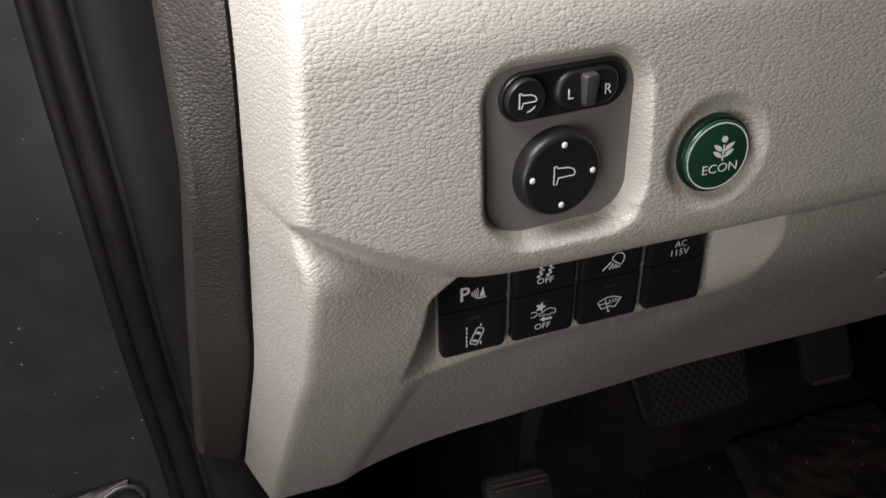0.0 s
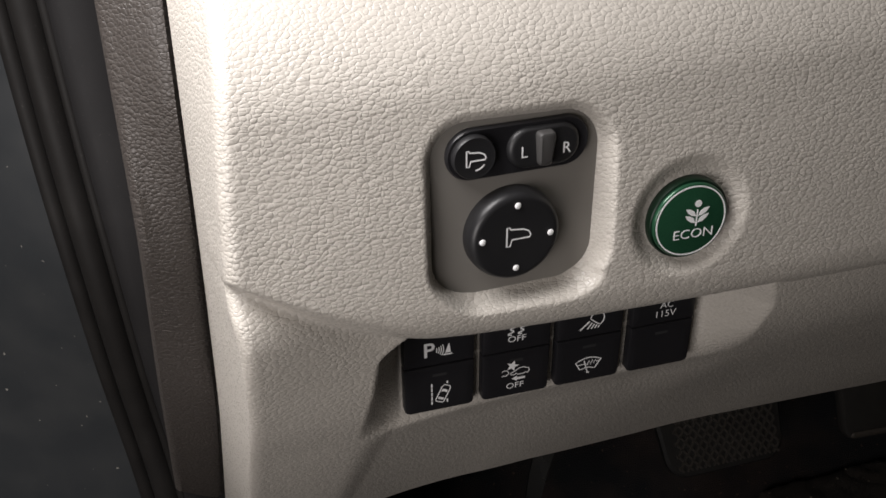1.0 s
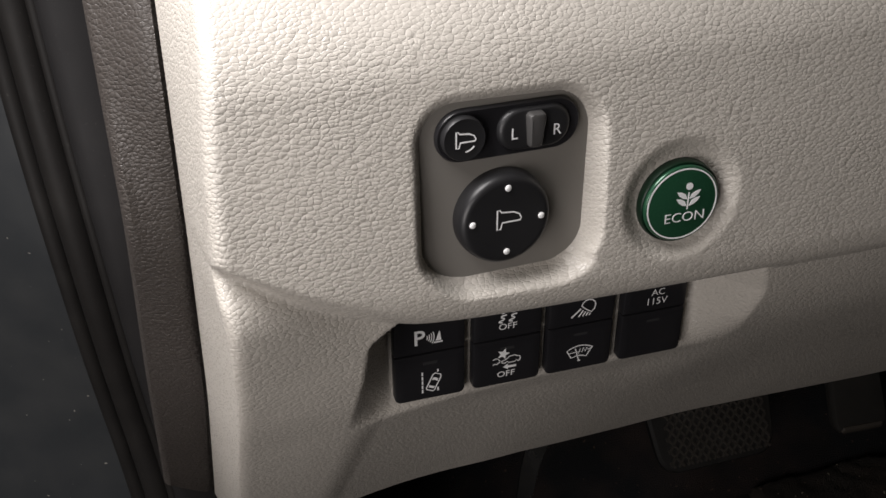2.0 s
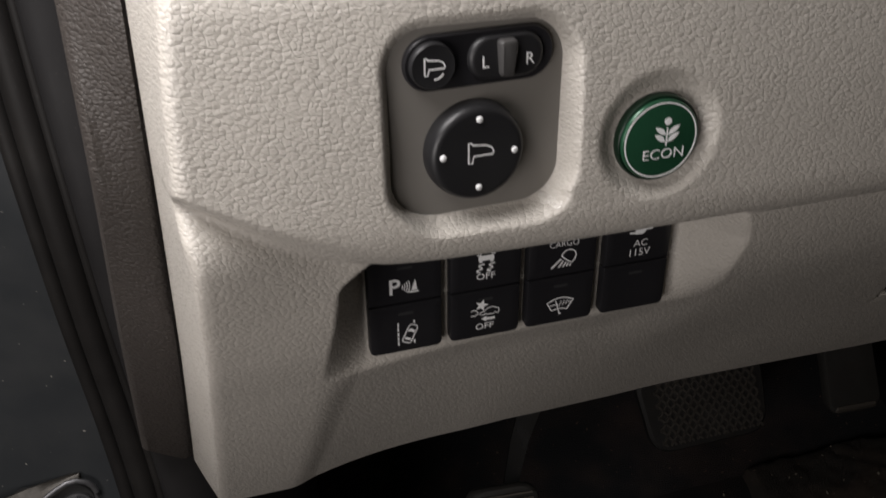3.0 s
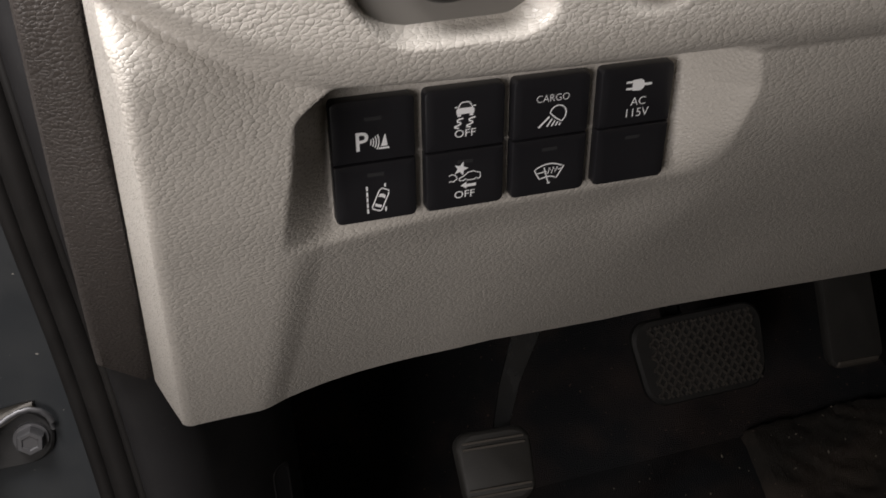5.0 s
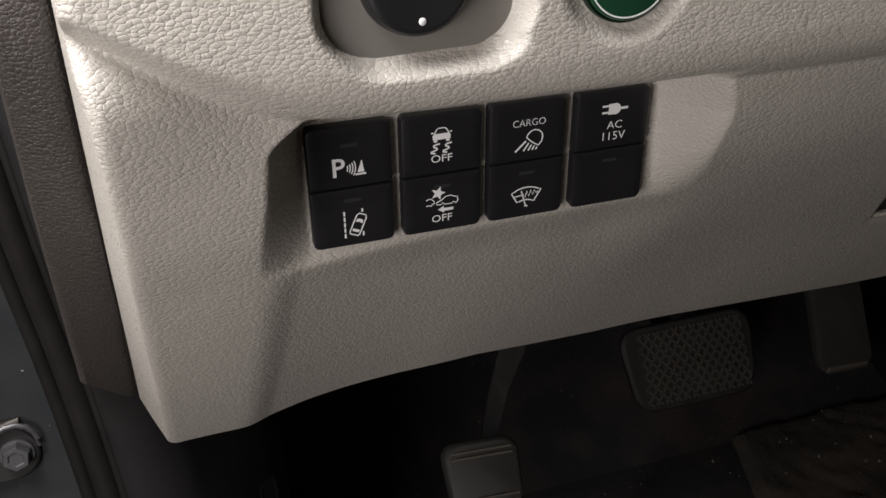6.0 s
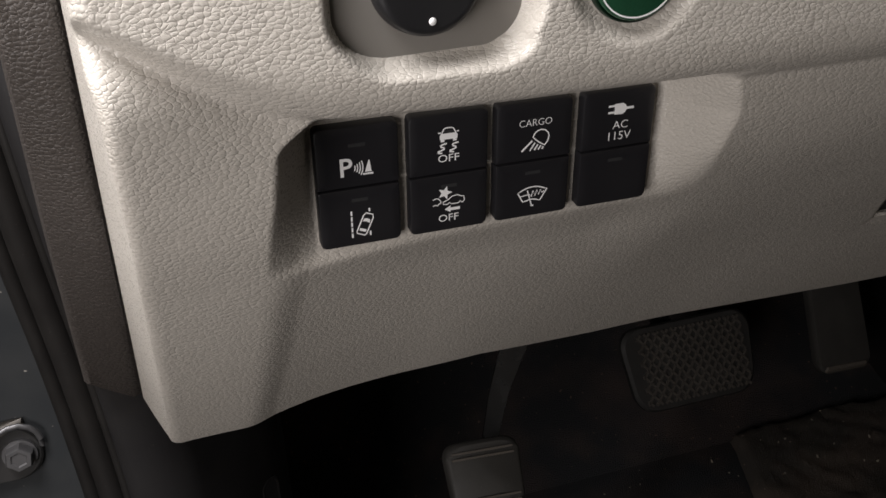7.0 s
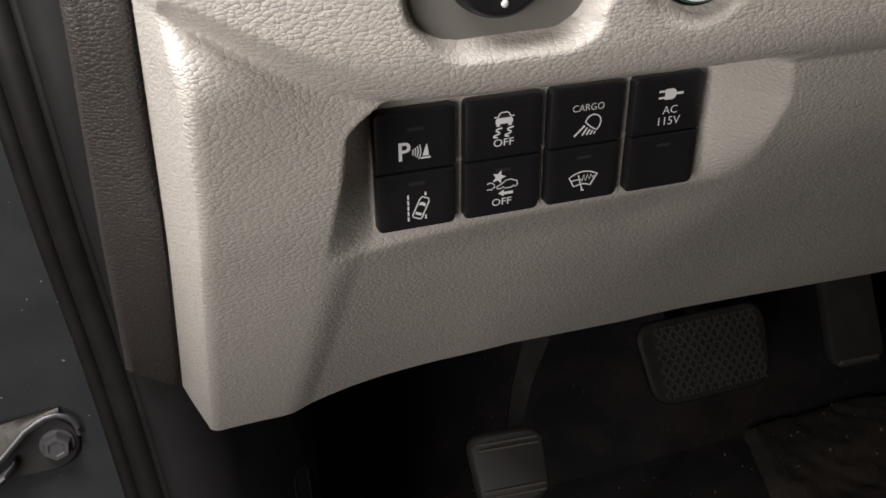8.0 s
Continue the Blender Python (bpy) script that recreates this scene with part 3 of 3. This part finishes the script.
def cargo_marks(upper, lower, z):
    lettering("CARGO", 9.5, 1.95, 0.2, 11.45, upper, z, -0.04)
    bm = bmesh.new()
    ribbon(bm, [(-0.45, 7.1), (0.0, 8.1), (0.8, 8.85), (1.9, 9.15), (3.1, 8.85), (4.0, 8.0), (4.3, 6.9), (4.0, 5.5), (3.1, 4.4), (2.2, 4.9), (1.3, 5.5), (0.4, 6.3)], 0.42, closed=True)
    for a, b, w in (((-0.6, 6.1), (-3.7, 3.2), 0.62), ((0.25, 5.4), (-1.25, 3.2), 0.5), ((1.1, 4.8), (0.1, 3.2), 0.48), ((1.95, 4.4), (1.25, 3.2), 0.46), ((2.75, 4.0), (2.35, 3.2), 0.44)):
        ribbon(bm, [a, b], w)
    ink("lamp_mark", bm, upper, z, "white cargo lamp mark")
    bm = bmesh.new()
    ribbon(bm, [(-4.3, -9.6)] + arc(0.2, -15.2, 7.1, 126, 52, 9)[1:-1] + [(4.6, -9.2), (2.5, -12.7)] + arc(-0.1, -16.4, 4.4, 56, 126, 5)[1:-1] + [(-2.7, -12.5)], 0.44, closed=True)
    ribbon(bm, [(-3.5, -10.7), (-0.7, -10.4), (-0.2, -11.2), (0.35, -9.3), (0.95, -11.1), (1.5, -9.2), (2.1, -10.8), (2.6, -9.3), (3.1, -10.3), (3.7, -9.9)], 0.36)
    ribbon(bm, [(0.1, -14.1), (-0.5, -12.2), (-1.4, -9.1)], 0.42)
    ribbon(bm, [(-0.3, -13.9), (0.6, -14.1)], 0.6)
    ink("wiper_mark", bm, lower, z, "white windscreen de-icer mark")


def outlet_marks(upper, lower, z):
    bm = bmesh.new()
    filled(bm, [(-1.6, 10.4), (0.9, 10.3), (1.8, 10.9), (2.2, 11.9), (1.8, 13.0), (0.9, 13.6), (-1.6, 13.5)])
    ribbon(bm, [(2.1, 11.95), (4.3, 11.95)], 0.85)
    ribbon(bm, [(-1.6, 12.95), (-3.5, 12.95)], 0.7)
    ribbon(bm, [(-1.6, 11.05), (-3.5, 11.05)], 0.7)
    ink("plug_mark", bm, upper, z, "white plug mark")
    lettering("AC", 4.6, 2.3, 0.6, 7.2, upper, z, -0.03)
    lettering("115V", 6.9, 2.45, 0.7, 3.85, upper, z, -0.03)


UNITS = (
    (0.0925, "black two-key switch with parking sensor and lane keeping marks", parking_marks),
    (0.1174, "black two-key switch with skid and collision warning marks", stability_marks),
    (0.1420, "black two-key switch with cargo lamp and de-icer marks", cargo_marks),
    (0.1674, "black two-key switch with outlet mark above a blank key", outlet_marks),
)
for ux, text, marks in UNITS:
    switch_unit(ux, text, marks)


# ---- dash end: brown trim, kick panel, seal, jamb ----
def strip(rows, bm=None):
    return loft(rows, bm, (False, False), False)


def dash_end():
    zs = np.linspace(0.322, 0.66, 60)
    rows = []
    for z in zs:
        sx, sy = smooth_curve(z, SEAM_Z, SEAM_X, 0.01), smooth_curve(z, SEAM_Z, SEAM_Y, 0.01)
        zl = z + 0.019
        lx = float(smooth_curve(zl, (0.336, 0.416, 0.48, 0.535, 0.66), (0.0036, 0.0090, 0.0142, 0.0150, 0.0155), 0.01))
        ly = float(smooth_curve(zl, (0.336, 0.416, 0.48, 0.535, 0.66), (0.355, 0.300, 0.258, 0.250, 0.249), 0.01))
        a, b = Vector((sx + 0.0002, sy + 0.0003 + 0.003 * float(smooth_step(0.52, 0.42, z)), z)), Vector((lx, ly, zl))
        mid = a.lerp(b, 0.5) + Vector((0, -0.002, 0))
        ring = [a + Vector((0.0006, 0.03, 0)), a + Vector((0.0003, 0.0018, 0)), a + Vector((-0.0007, 0.0010, 0)), a + Vector((-0.0013, 0.0004, 0))]
        a = a + Vector((-0.0018, -0.0002, 0))
        for k in range(1, 7):
            q = k / 7
            ring.append(a * (1 - q) ** 2 + mid * 2 * q * (1 - q) + b * q * q)
        ring += [b + Vector((0.0008, -0.0006, 0)), b + Vector((-0.0006, 0.0003, 0)), b + Vector((-0.0018, 0.003, 0)), b + Vector((-0.002, 0.012, 0)), b + Vector((0.0, 0.045, 0))]
        rows.append(ring)
    end = part("dash_end_trim", loft(rows), TRIM_BROWN, None)
    tagged(end, "dark brown grained plastic end trim beside the beige panel", "trim", kind="structure")


dash_end()


def seal_line(z):
    """The seal's middle: it runs down and inwards along the door frame."""
    x = float(smooth_curve(z, (0.0, 0.26, 0.30, 0.343, 0.38, 0.42, 0.45, 0.48, 0.52, 0.8), (0.010, -0.0013, -0.0041, -0.0067, -0.0098, -0.0115, -0.0125, -0.0147, -0.0166, -0.028), 0.02))
    y = float(smooth_curve(z, (0.0, 0.30, 0.36, 0.45, 0.8), (0.381, 0.381, 0.372, 0.348, 0.340), 0.02))
    return x, y


def kick_panel():
    rows = []
    for z in np.linspace(0.0, 0.70, 40):
        x, y = seal_line(z)
        x += 0.0085
        rows.append([(x, 0.41, z), (x, y - 0.001, z), (x + 0.001, y - 0.0075, z), (x + 0.003, y - 0.0105, z), (x + 0.007, y - 0.0120, z), (x + 0.014, y - 0.0120, z), (x + 0.024, y - 0.0095, z), (max(x + 0.03, 0.036), y - 0.002, z),
                     (0.052, 0.393, z), (0.066, 0.408, z), (0.074, 0.422, z), (0.079, 0.445, z), (0.082, 0.60, z), (0.084, 0.87, z), (0.03, 0.87, z)])
    k = part("kick_panel", loft(rows), KICK, None, sharp=60.0)
    tagged(k, "charcoal plastic kick panel in the footwell corner", "trim", kind="structure")
    c, s = math.cos(radians(46)), math.sin(radians(46))

    def at(u, v, d):
        return (0.0665 + u * c + d * s, 0.4085 + u * s - d * c, 0.231 + v)

    rings = [[at(px, py, d) for px, py, _ in rrect(w, h, r)] for w, h, r, d in ((0.013, 0.027, 0.005, -0.002), (0.013, 0.027, 0.005, 0.0002), (0.0115, 0.0255, 0.0045, 0.0005), (0.0095, 0.0235, 0.004, 0.0002), (0.0095, 0.0235, 0.004, -0.001))]
    part("slot_rim", loft(rings), KICK, k)
    # A solid black plate fills the rim, standing for the shade inside the slot.
    part("opening_shade", loft([[at(px, py, d) for px, py, _ in rrect(0.0094, 0.0234, 0.004)] for d in (-0.002, 0.0001)]), BLACK, k, "black plate standing for the shade in the open slot")


kick_panel()


def seal():
    top = empty("door_seal", None, "black rubber door seal with two round beads", "door seal")
    for name, off, r, dy in (("outer_bead", -0.0062, 0.0036, 0.003), ("inner_bead", 0.0022, 0.0058, 0.0), ("lip", 0.0085, 0.0022, -0.004)):
        rows = []
        for z in np.linspace(0.0, 0.75, 60):
            x, y = seal_line(z)
            rows.append([(x + off + r * math.cos(a), y + dy + r * math.sin(a) * 1.1, z) for a in (2 * math.pi * i / 14 for i in range(14))])
        part(name, loft(rows), RUBBER, top)


seal()


def jamb():
    rows = []
    for z in np.linspace(-0.1, 0.95, 50):
        x, y = seal_line(max(z, 0))
        d = y - 0.381
        x -= 0.004
        rows.append([(x + 0.03, 0.400, z), (x - 0.002, 0.3995 + d, z), (x - 0.010, 0.4005 + 0.95 * d, z), (x - 0.03, 0.403 + 0.75 * d, z), (x - 0.06, 0.4075 + 0.4 * d, z), (x - 0.11, 0.412, z), (x - 0.15, 0.405, z), (x - 0.165, 0.39, z), (x - 0.17, 0.35, z),
                     (x - 0.18, 0.35, z), (x - 0.18, 0.45, z), (x + 0.03, 0.45, z)])
    j = part("door_jamb", loft(rows), PAINT, None)
    tagged(j, "glossy dark grey painted metal door jamb", "door jamb", kind="structure")


jamb()


def hinge_strap():
    """Pressed steel hinge leaf bolted to the jamb, with its wing bent up towards the door."""
    top = empty("hinge_strap", Matrix.Translation((-0.0350, 0.402, 0.2915)), "bent zinc-plated hinge strap bolted to the door jamb", "hinge")
    # base leaf round the bolt
    leaf = [[(px, -d, py) for px, py, _ in rrect(0.036 * f, 0.026 * f, (0.012, 0.006, 0.006, 0.012), 0, 6, -0.009)] for f, d in ((1.0, 0.0), (1.0, 0.0022), (0.95, 0.0030))]
    part("leaf", loft(leaf), HINGE_DARK, top, "dark painted leaf")
    # wing that rises from the leaf's upper edge and runs out to the door
    rows = []
    for back, edge in (((0.0040, 0.0025, 0.0180), (0.0035, 0.0045, 0.0172)), ((-0.001, 0.0028, 0.0182), (-0.0020, 0.0060, 0.0160)), ((-0.008, 0.003, 0.0173), (-0.0105, 0.0085, 0.0128)), ((-0.0145, 0.0038, 0.0168), (-0.0155, 0.0108, 0.0090)),
                       ((-0.0195, 0.0042, 0.0162), (-0.0205, 0.0125, 0.0050)), ((-0.025, 0.0048, 0.0150), (-0.0267, 0.0140, 0.0014)), ((-0.031, 0.0052, 0.0138), (-0.0325, 0.0152, 0.0002)), ((-0.060, 0.006, 0.0090), (-0.060, 0.017, -0.003)), ((-0.11, 0.007, 0.002), (-0.11, 0.018, -0.010))):
        p, q = Vector((back[0], -back[1], back[2] - 0.002)), Vector((edge[0], -edge[1], edge[2] - 0.002))
        ring = [p + Vector((0, 0.0016, -0.0004)), p]
        ring += [p.lerp(q, f) + Vector((0, 0.0, 0.0010 * math.sin(f * math.pi))) for f in (0.25, 0.5, 0.75)]
        ring += [q, q + Vector((0.0004, -0.0009, 0.0004)), q + Vector((0.0009, -0.0010, -0.0006)), q + Vector((0.0007, 0.0006, -0.0012))]
        rows.append([tuple(v) for v in ring])
    part("wing", loft(rows), STEEL, top)
    rolled = [(-0.11, -0.018, -0.012), (-0.060, -0.0172, -0.0048), (-0.0325, -0.0155, -0.0016), (-0.0267, -0.0143, -0.0004), (-0.0205, -0.0128, 0.0032), (-0.0155, -0.0111, 0.0072), (-0.0105, -0.0088, 0.0110), (-0.0060, -0.0074, 0.0130),
              (-0.0020, -0.0063, 0.0142), (0.0022, -0.0056, 0.0143), (0.0060, -0.0052, 0.0126), (0.0085, -0.0049, 0.0098), (0.0096, -0.0046, 0.0060), (0.0094, -0.0040, 0.0025)]
    part("rolled_edge", rod(rolled, (0.0011, 0.0013), 10), STEEL_GREY, top, "bright worn rolled edge")
    rows = []
    for u, v, lift in ((-0.017, -0.0035, 0.006), (-0.021, -0.0055, 0.0115), (-0.027, -0.0085, 0.013), (-0.036, -0.0112, 0.0145), (-0.065, -0.0165, 0.016), (-0.11, -0.022, 0.017)):
        rows.append([(u, -lift + 0.0030 * math.sin(t), v + 0.0023 * math.cos(t)) for t in (2 * math.pi * i / 12 for i in range(12))])
    part("lower_knuckle", loft(rows), STEEL_GREY, top)
    part("rivet", loft([[(-0.030 + r * math.cos(2 * math.pi * i / 20), -d, 0.0050 + r * math.sin(2 * math.pi * i / 20)) for i in range(20)] for r, d in ((0.0030, 0.008), (0.0030, 0.0145), (0.0022, 0.0152))]), STEEL, top)
    bolt = part("bolt", loft([[(0.0071 * math.cos(2 * math.pi * i / 32), -d, 0.0071 * math.sin(2 * math.pi * i / 32)) for i in range(32)] for d in (0.003, 0.0046)]), STEEL_GREY, top)
    rings = [[(r * math.cos(math.pi / 3 * i + 0.35), -d, r * math.sin(math.pi / 3 * i + 0.35)) for i in range(6)] for r, d in ((0.0061, 0.0046), (0.0061, 0.0080), (0.0054, 0.0090), (0.0037, 0.0090), (0.0031, 0.0083))]
    part("bolt_head", loft(rings), STEEL_GREY, bolt, "dull grey hexagonal bolt head")


hinge_strap()


# ---- pedals ----
def frame_of(x, y, z, lean, turn=0.0):
    return Matrix.Translation((x, y, z)) @ pose(0, 0, 0, 0, 0, turn) @ pose(0, 0, 0, 90 - lean, 0, 0)


def pedal_pad(w, h, r, d, narrow=0.0):
    def shape(f, z):
        return [(x * (1 - narrow * (0.5 - y / h)), y, z) for x, y, _ in rrect(w * f, h * f, r, 0, 6)]
    return loft([shape(0.96, -d), shape(1.0, -d * 0.6), shape(1.0, -d * 0.2), shape(0.96, 0.0), shape(0.90, 0.0003)])


def brake_pedal():
    top = empty("brake_pedal", frame_of(0.405, 0.571, 0.1535, 25.0), "black rubber brake pedal with a raised diamond grid", "pedal")
    pad = part("pad", pedal_pad(0.116, 0.066, 0.017, 0.012, 0.12), PAD_RUBBER, top)
    bm = bmesh.new()

    def clip_line(cx, cy, dx, dy):
        lo, hi = -1.0, 1.0
        for c, d, low, high in ((cx, dx, -0.044, 0.0465), (cy, dy, -0.0275, 0.0275)):
            t0, t1 = sorted(((low - c) / d, (high - c) / d))
            lo, hi = max(lo, t0), min(hi, t1)
        return lo, hi

    for sign in (1, -1):
        for k in range(-11, 12):
            cx = k * 0.0078
            lo, hi = clip_line(cx, 0.0, 0.62 * sign, 0.78)
            if hi - lo > 0.004:
                ribbon(bm, [((cx + 0.62 * sign * t) * 1000, 0.78 * t * 1000) for t in (lo, hi)], 2.0)
    out = bmesh.ops.extrude_face_region(bm, geom=bm.faces[:])
    for v in out["geom"]:
        if isinstance(v, bmesh.types.BMVert):
            v.co.z += 0.0022
    part("grid_ribs", bm, RIB_RUBBER, top, "scuffed diamond ribs", smooth=False)
    part("arm", rod([(0.0, 0.0, -0.010), (0.0, 0.03, -0.04), (0.0, 0.12, -0.05), (0.0, 0.30, 0.00)], (0.006, 0.014)), ARM_STEEL, top)


def accelerator():
    top = empty("accelerator_pedal", frame_of(0.569, 0.610, 0.160, 22.0, -4.0), "long black rubber accelerator pedal", "pedal")
    part("pad", pedal_pad(0.046, 0.131, 0.010, 0.012, -0.10), PEDAL_RUBBER, top)
    part("worn_edge", loft([rrect(0.041, 0.006, 0.0025, -0.006, 4, 0, -0.0612), rrect(0.041, 0.006, 0.0025, -0.001, 4, 0, -0.0612), rrect(0.037, 0.003, 0.0012, 0.0014, 4, 0, -0.0604)]), WORN_RUBBER, top, "scuffed light lower edge")
    part("arm", rod([(0.0, 0.03, -0.010), (0.0, 0.10, -0.04), (0.0, 0.25, -0.03)], (0.008, 0.008)), ARM_STEEL, top)


def parking_brake():
    top = empty("parking_brake_pedal", frame_of(0.187, 0.437, 0.194, 34.0, -6.0), "small black rubber parking brake pedal with worn bands", "pedal")
    w, h = 0.043, 0.042

    def bow(y):
        return -9.0 * y * y

    rings = []
    for f, z in ((0.90, -0.014), (1.0, -0.011), (1.0, -0.003), (0.96, -0.0006), (0.88, 0.0004)):
        rings.append([(x * (1 + 0.10 * y / h), y, z + bow(y)) for x, y, _ in rrect(w * f, h * f, 0.009, 0, 6)])
    part("pad", loft(rings), PEDAL_RUBBER, top)
    for y in (0.0145, 0.0112, -0.0118, -0.0152):
        part("rib", loft([rrect(0.037, 0.0018, 0.0007, -0.002 + bow(y), 3, 0, y), rrect(0.036, 0.0011, 0.0005, 0.0016 + bow(y), 3, 0, y)]), WORN_RUBBER, top, "worn raised band")
    path = ((0.004, 0.000, -0.014), (0.010, 0.022, -0.022), (0.019, 0.045, -0.022), (0.034, 0.075, -0.014), (0.050, 0.11, 0.000), (0.077, 0.17, 0.01), (0.19, 0.55, 0.0))
    half = (0.004, 0.0048, 0.006, 0.009, 0.012, 0.015, 0.015)
    rows = [[(x + a * b, y + c, z + d) for a, c, d in ((-1, 0, 0.0), (-1, 0, 0.003), (1, 0, 0.0042), (1.08, 0, 0.003), (1.08, 0, 0.0))] for (x, y, z), b in zip(path, half)]
    part("arm", loft(rows), ARM_STEEL, top, "flat painted steel arm")


brake_pedal()
accelerator()
parking_brake()


# ---- the rest of the cabin and the garage, plain ----
def setting(name, bm, mat, label, category):
    ob = part(name, bm, mat, None)
    return tagged(ob, label, category, kind="structure")


setting("floor", block(0.02, 1.6, -1.6, 0.95, -0.05, 0.0), CARPET, "dark carpeted car floor with crumbs", "floor")
setting("toe_board", strip([[(0.02, 0.66, 0.0), (1.6, 0.66, 0.0)], [(0.02, 0.72, 0.03), (1.6, 0.72, 0.03)], [(0.02, 0.80, 0.12), (1.6, 0.80, 0.12)], [(0.02, 0.86, 0.30), (1.6, 0.86, 0.30)], [(0.02, 0.88, 0.75), (1.6, 0.88, 0.75)]]), CARPET, "dark carpeted toe board below the dashboard", "floor")


def floor_mat():
    """Carpet mat with an uneven pile and a slightly wavering outline."""
    rings = []
    nx, ny = 44, 120
    for iy in range(ny + 1):
        row = []
        v = iy / ny
        for ix in range(nx + 1):
            u = ix / nx
            y = -0.10 + 0.762 * v + 0.008 * noise.noise((u * 5, v * 3, 2.0))
            near = 0.470 + 0.38 * max(y - 0.565, 0.0)
            x = near + (0.69 - near) * u + 0.005 * noise.noise((u * 3, v * 9, 1.0))
            edge = min(u, 1 - u, v * 3, (1 - v) * 3)
            z = 0.001 + 0.013 * min(1.0, edge / 0.03) + 0.0035 * noise.noise((x * 60, y * 60, 0.0)) + 0.002 * noise.noise((x * 240, y * 240, 4.0))
            row.append((x, y, z))
        rings.append(row)
    bm = loft(rings, None, (False, False), False)
    tagged(part("floor_mat", bm, MAT, None), "brown carpet floor mat with crumbs on the car floor", "floor mat")


floor_mat()


def crumbs():
    """Grit and crumbs scattered on the mat and the carpet before it."""
    rng = random.Random(7)
    bm = bmesh.new()
    for _ in range(90):
        x, y = rng.uniform(0.36, 0.69), rng.uniform(0.40, 0.655)
        lift = 0.0145 if x > 0.49 else 0.0005
        size = rng.choice((0.0004, 0.0006, 0.0008, 0.0013))
        ball = bmesh.ops.create_icosphere(bm, subdivisions=1, radius=size)
        turn = Euler((rng.uniform(0, 3), rng.uniform(0, 3), rng.uniform(0, 3))).to_matrix()
        for v in ball["verts"]:
            v.co = turn @ Vector((v.co.x * 1.5, v.co.y * rng.uniform(0.7, 1.1), v.co.z * 0.7)) + Vector((x, y, lift + size * 0.5))
    ob = part("crumbs", bm, CRUMB, None, smooth=False)
    tagged(ob, "pale crumbs and grit scattered on the floor mat", "crumbs", kind="stuff")


crumbs()
setting("tunnel_wall", block(0.70, 0.95, -0.4, 0.95, 0.0, 0.34, 0.01), KICK, "charcoal side of the centre tunnel", "wall")
setting("dash_top", block(0.03, 1.6, 0.30, 1.0, 0.63, 0.66, 0.01), KICK, "charcoal dashboard top", "dashboard")
setting("roof", block(0.15, 1.6, -1.7, 0.3, 1.12, 1.16, 0.01), LINER, "grey cloth headliner of the car roof", "ceiling")
setting("cabin_wall_far", block(1.55, 1.6, -1.7, 1.0, 0.0, 0.58), LINER, "grey far side of the cabin below its window", "wall")
setting("cabin_wall_back", block(0.15, 1.6, -1.75, -1.7, 0.0, 0.60), LINER, "grey back of the cabin below its window", "wall")
setting("sill", block(-0.12, 0.02, -1.7, 0.42, -0.10, 0.02, 0.01), PAINT, "dark grey painted door sill", "sill")
setting("ground", block(-4.0, 5.0, -5.0, 4.0, -0.60, -0.50), CONCRETE, "grey concrete garage floor", "floor")
setting("wall_west", block(-3.6, -3.5, -5.0, 4.0, -0.5, 2.2), PLASTER, "off-white garage wall", "wall")
setting("wall_south", block(-4.0, 5.0, -4.6, -4.5, -0.5, 2.2), PLASTER, "off-white garage wall", "wall")
setting("ceiling", block(-4.0, 5.0, -5.0, 4.0, 2.2, 2.3), PLASTER, "off-white garage ceiling", "ceiling")
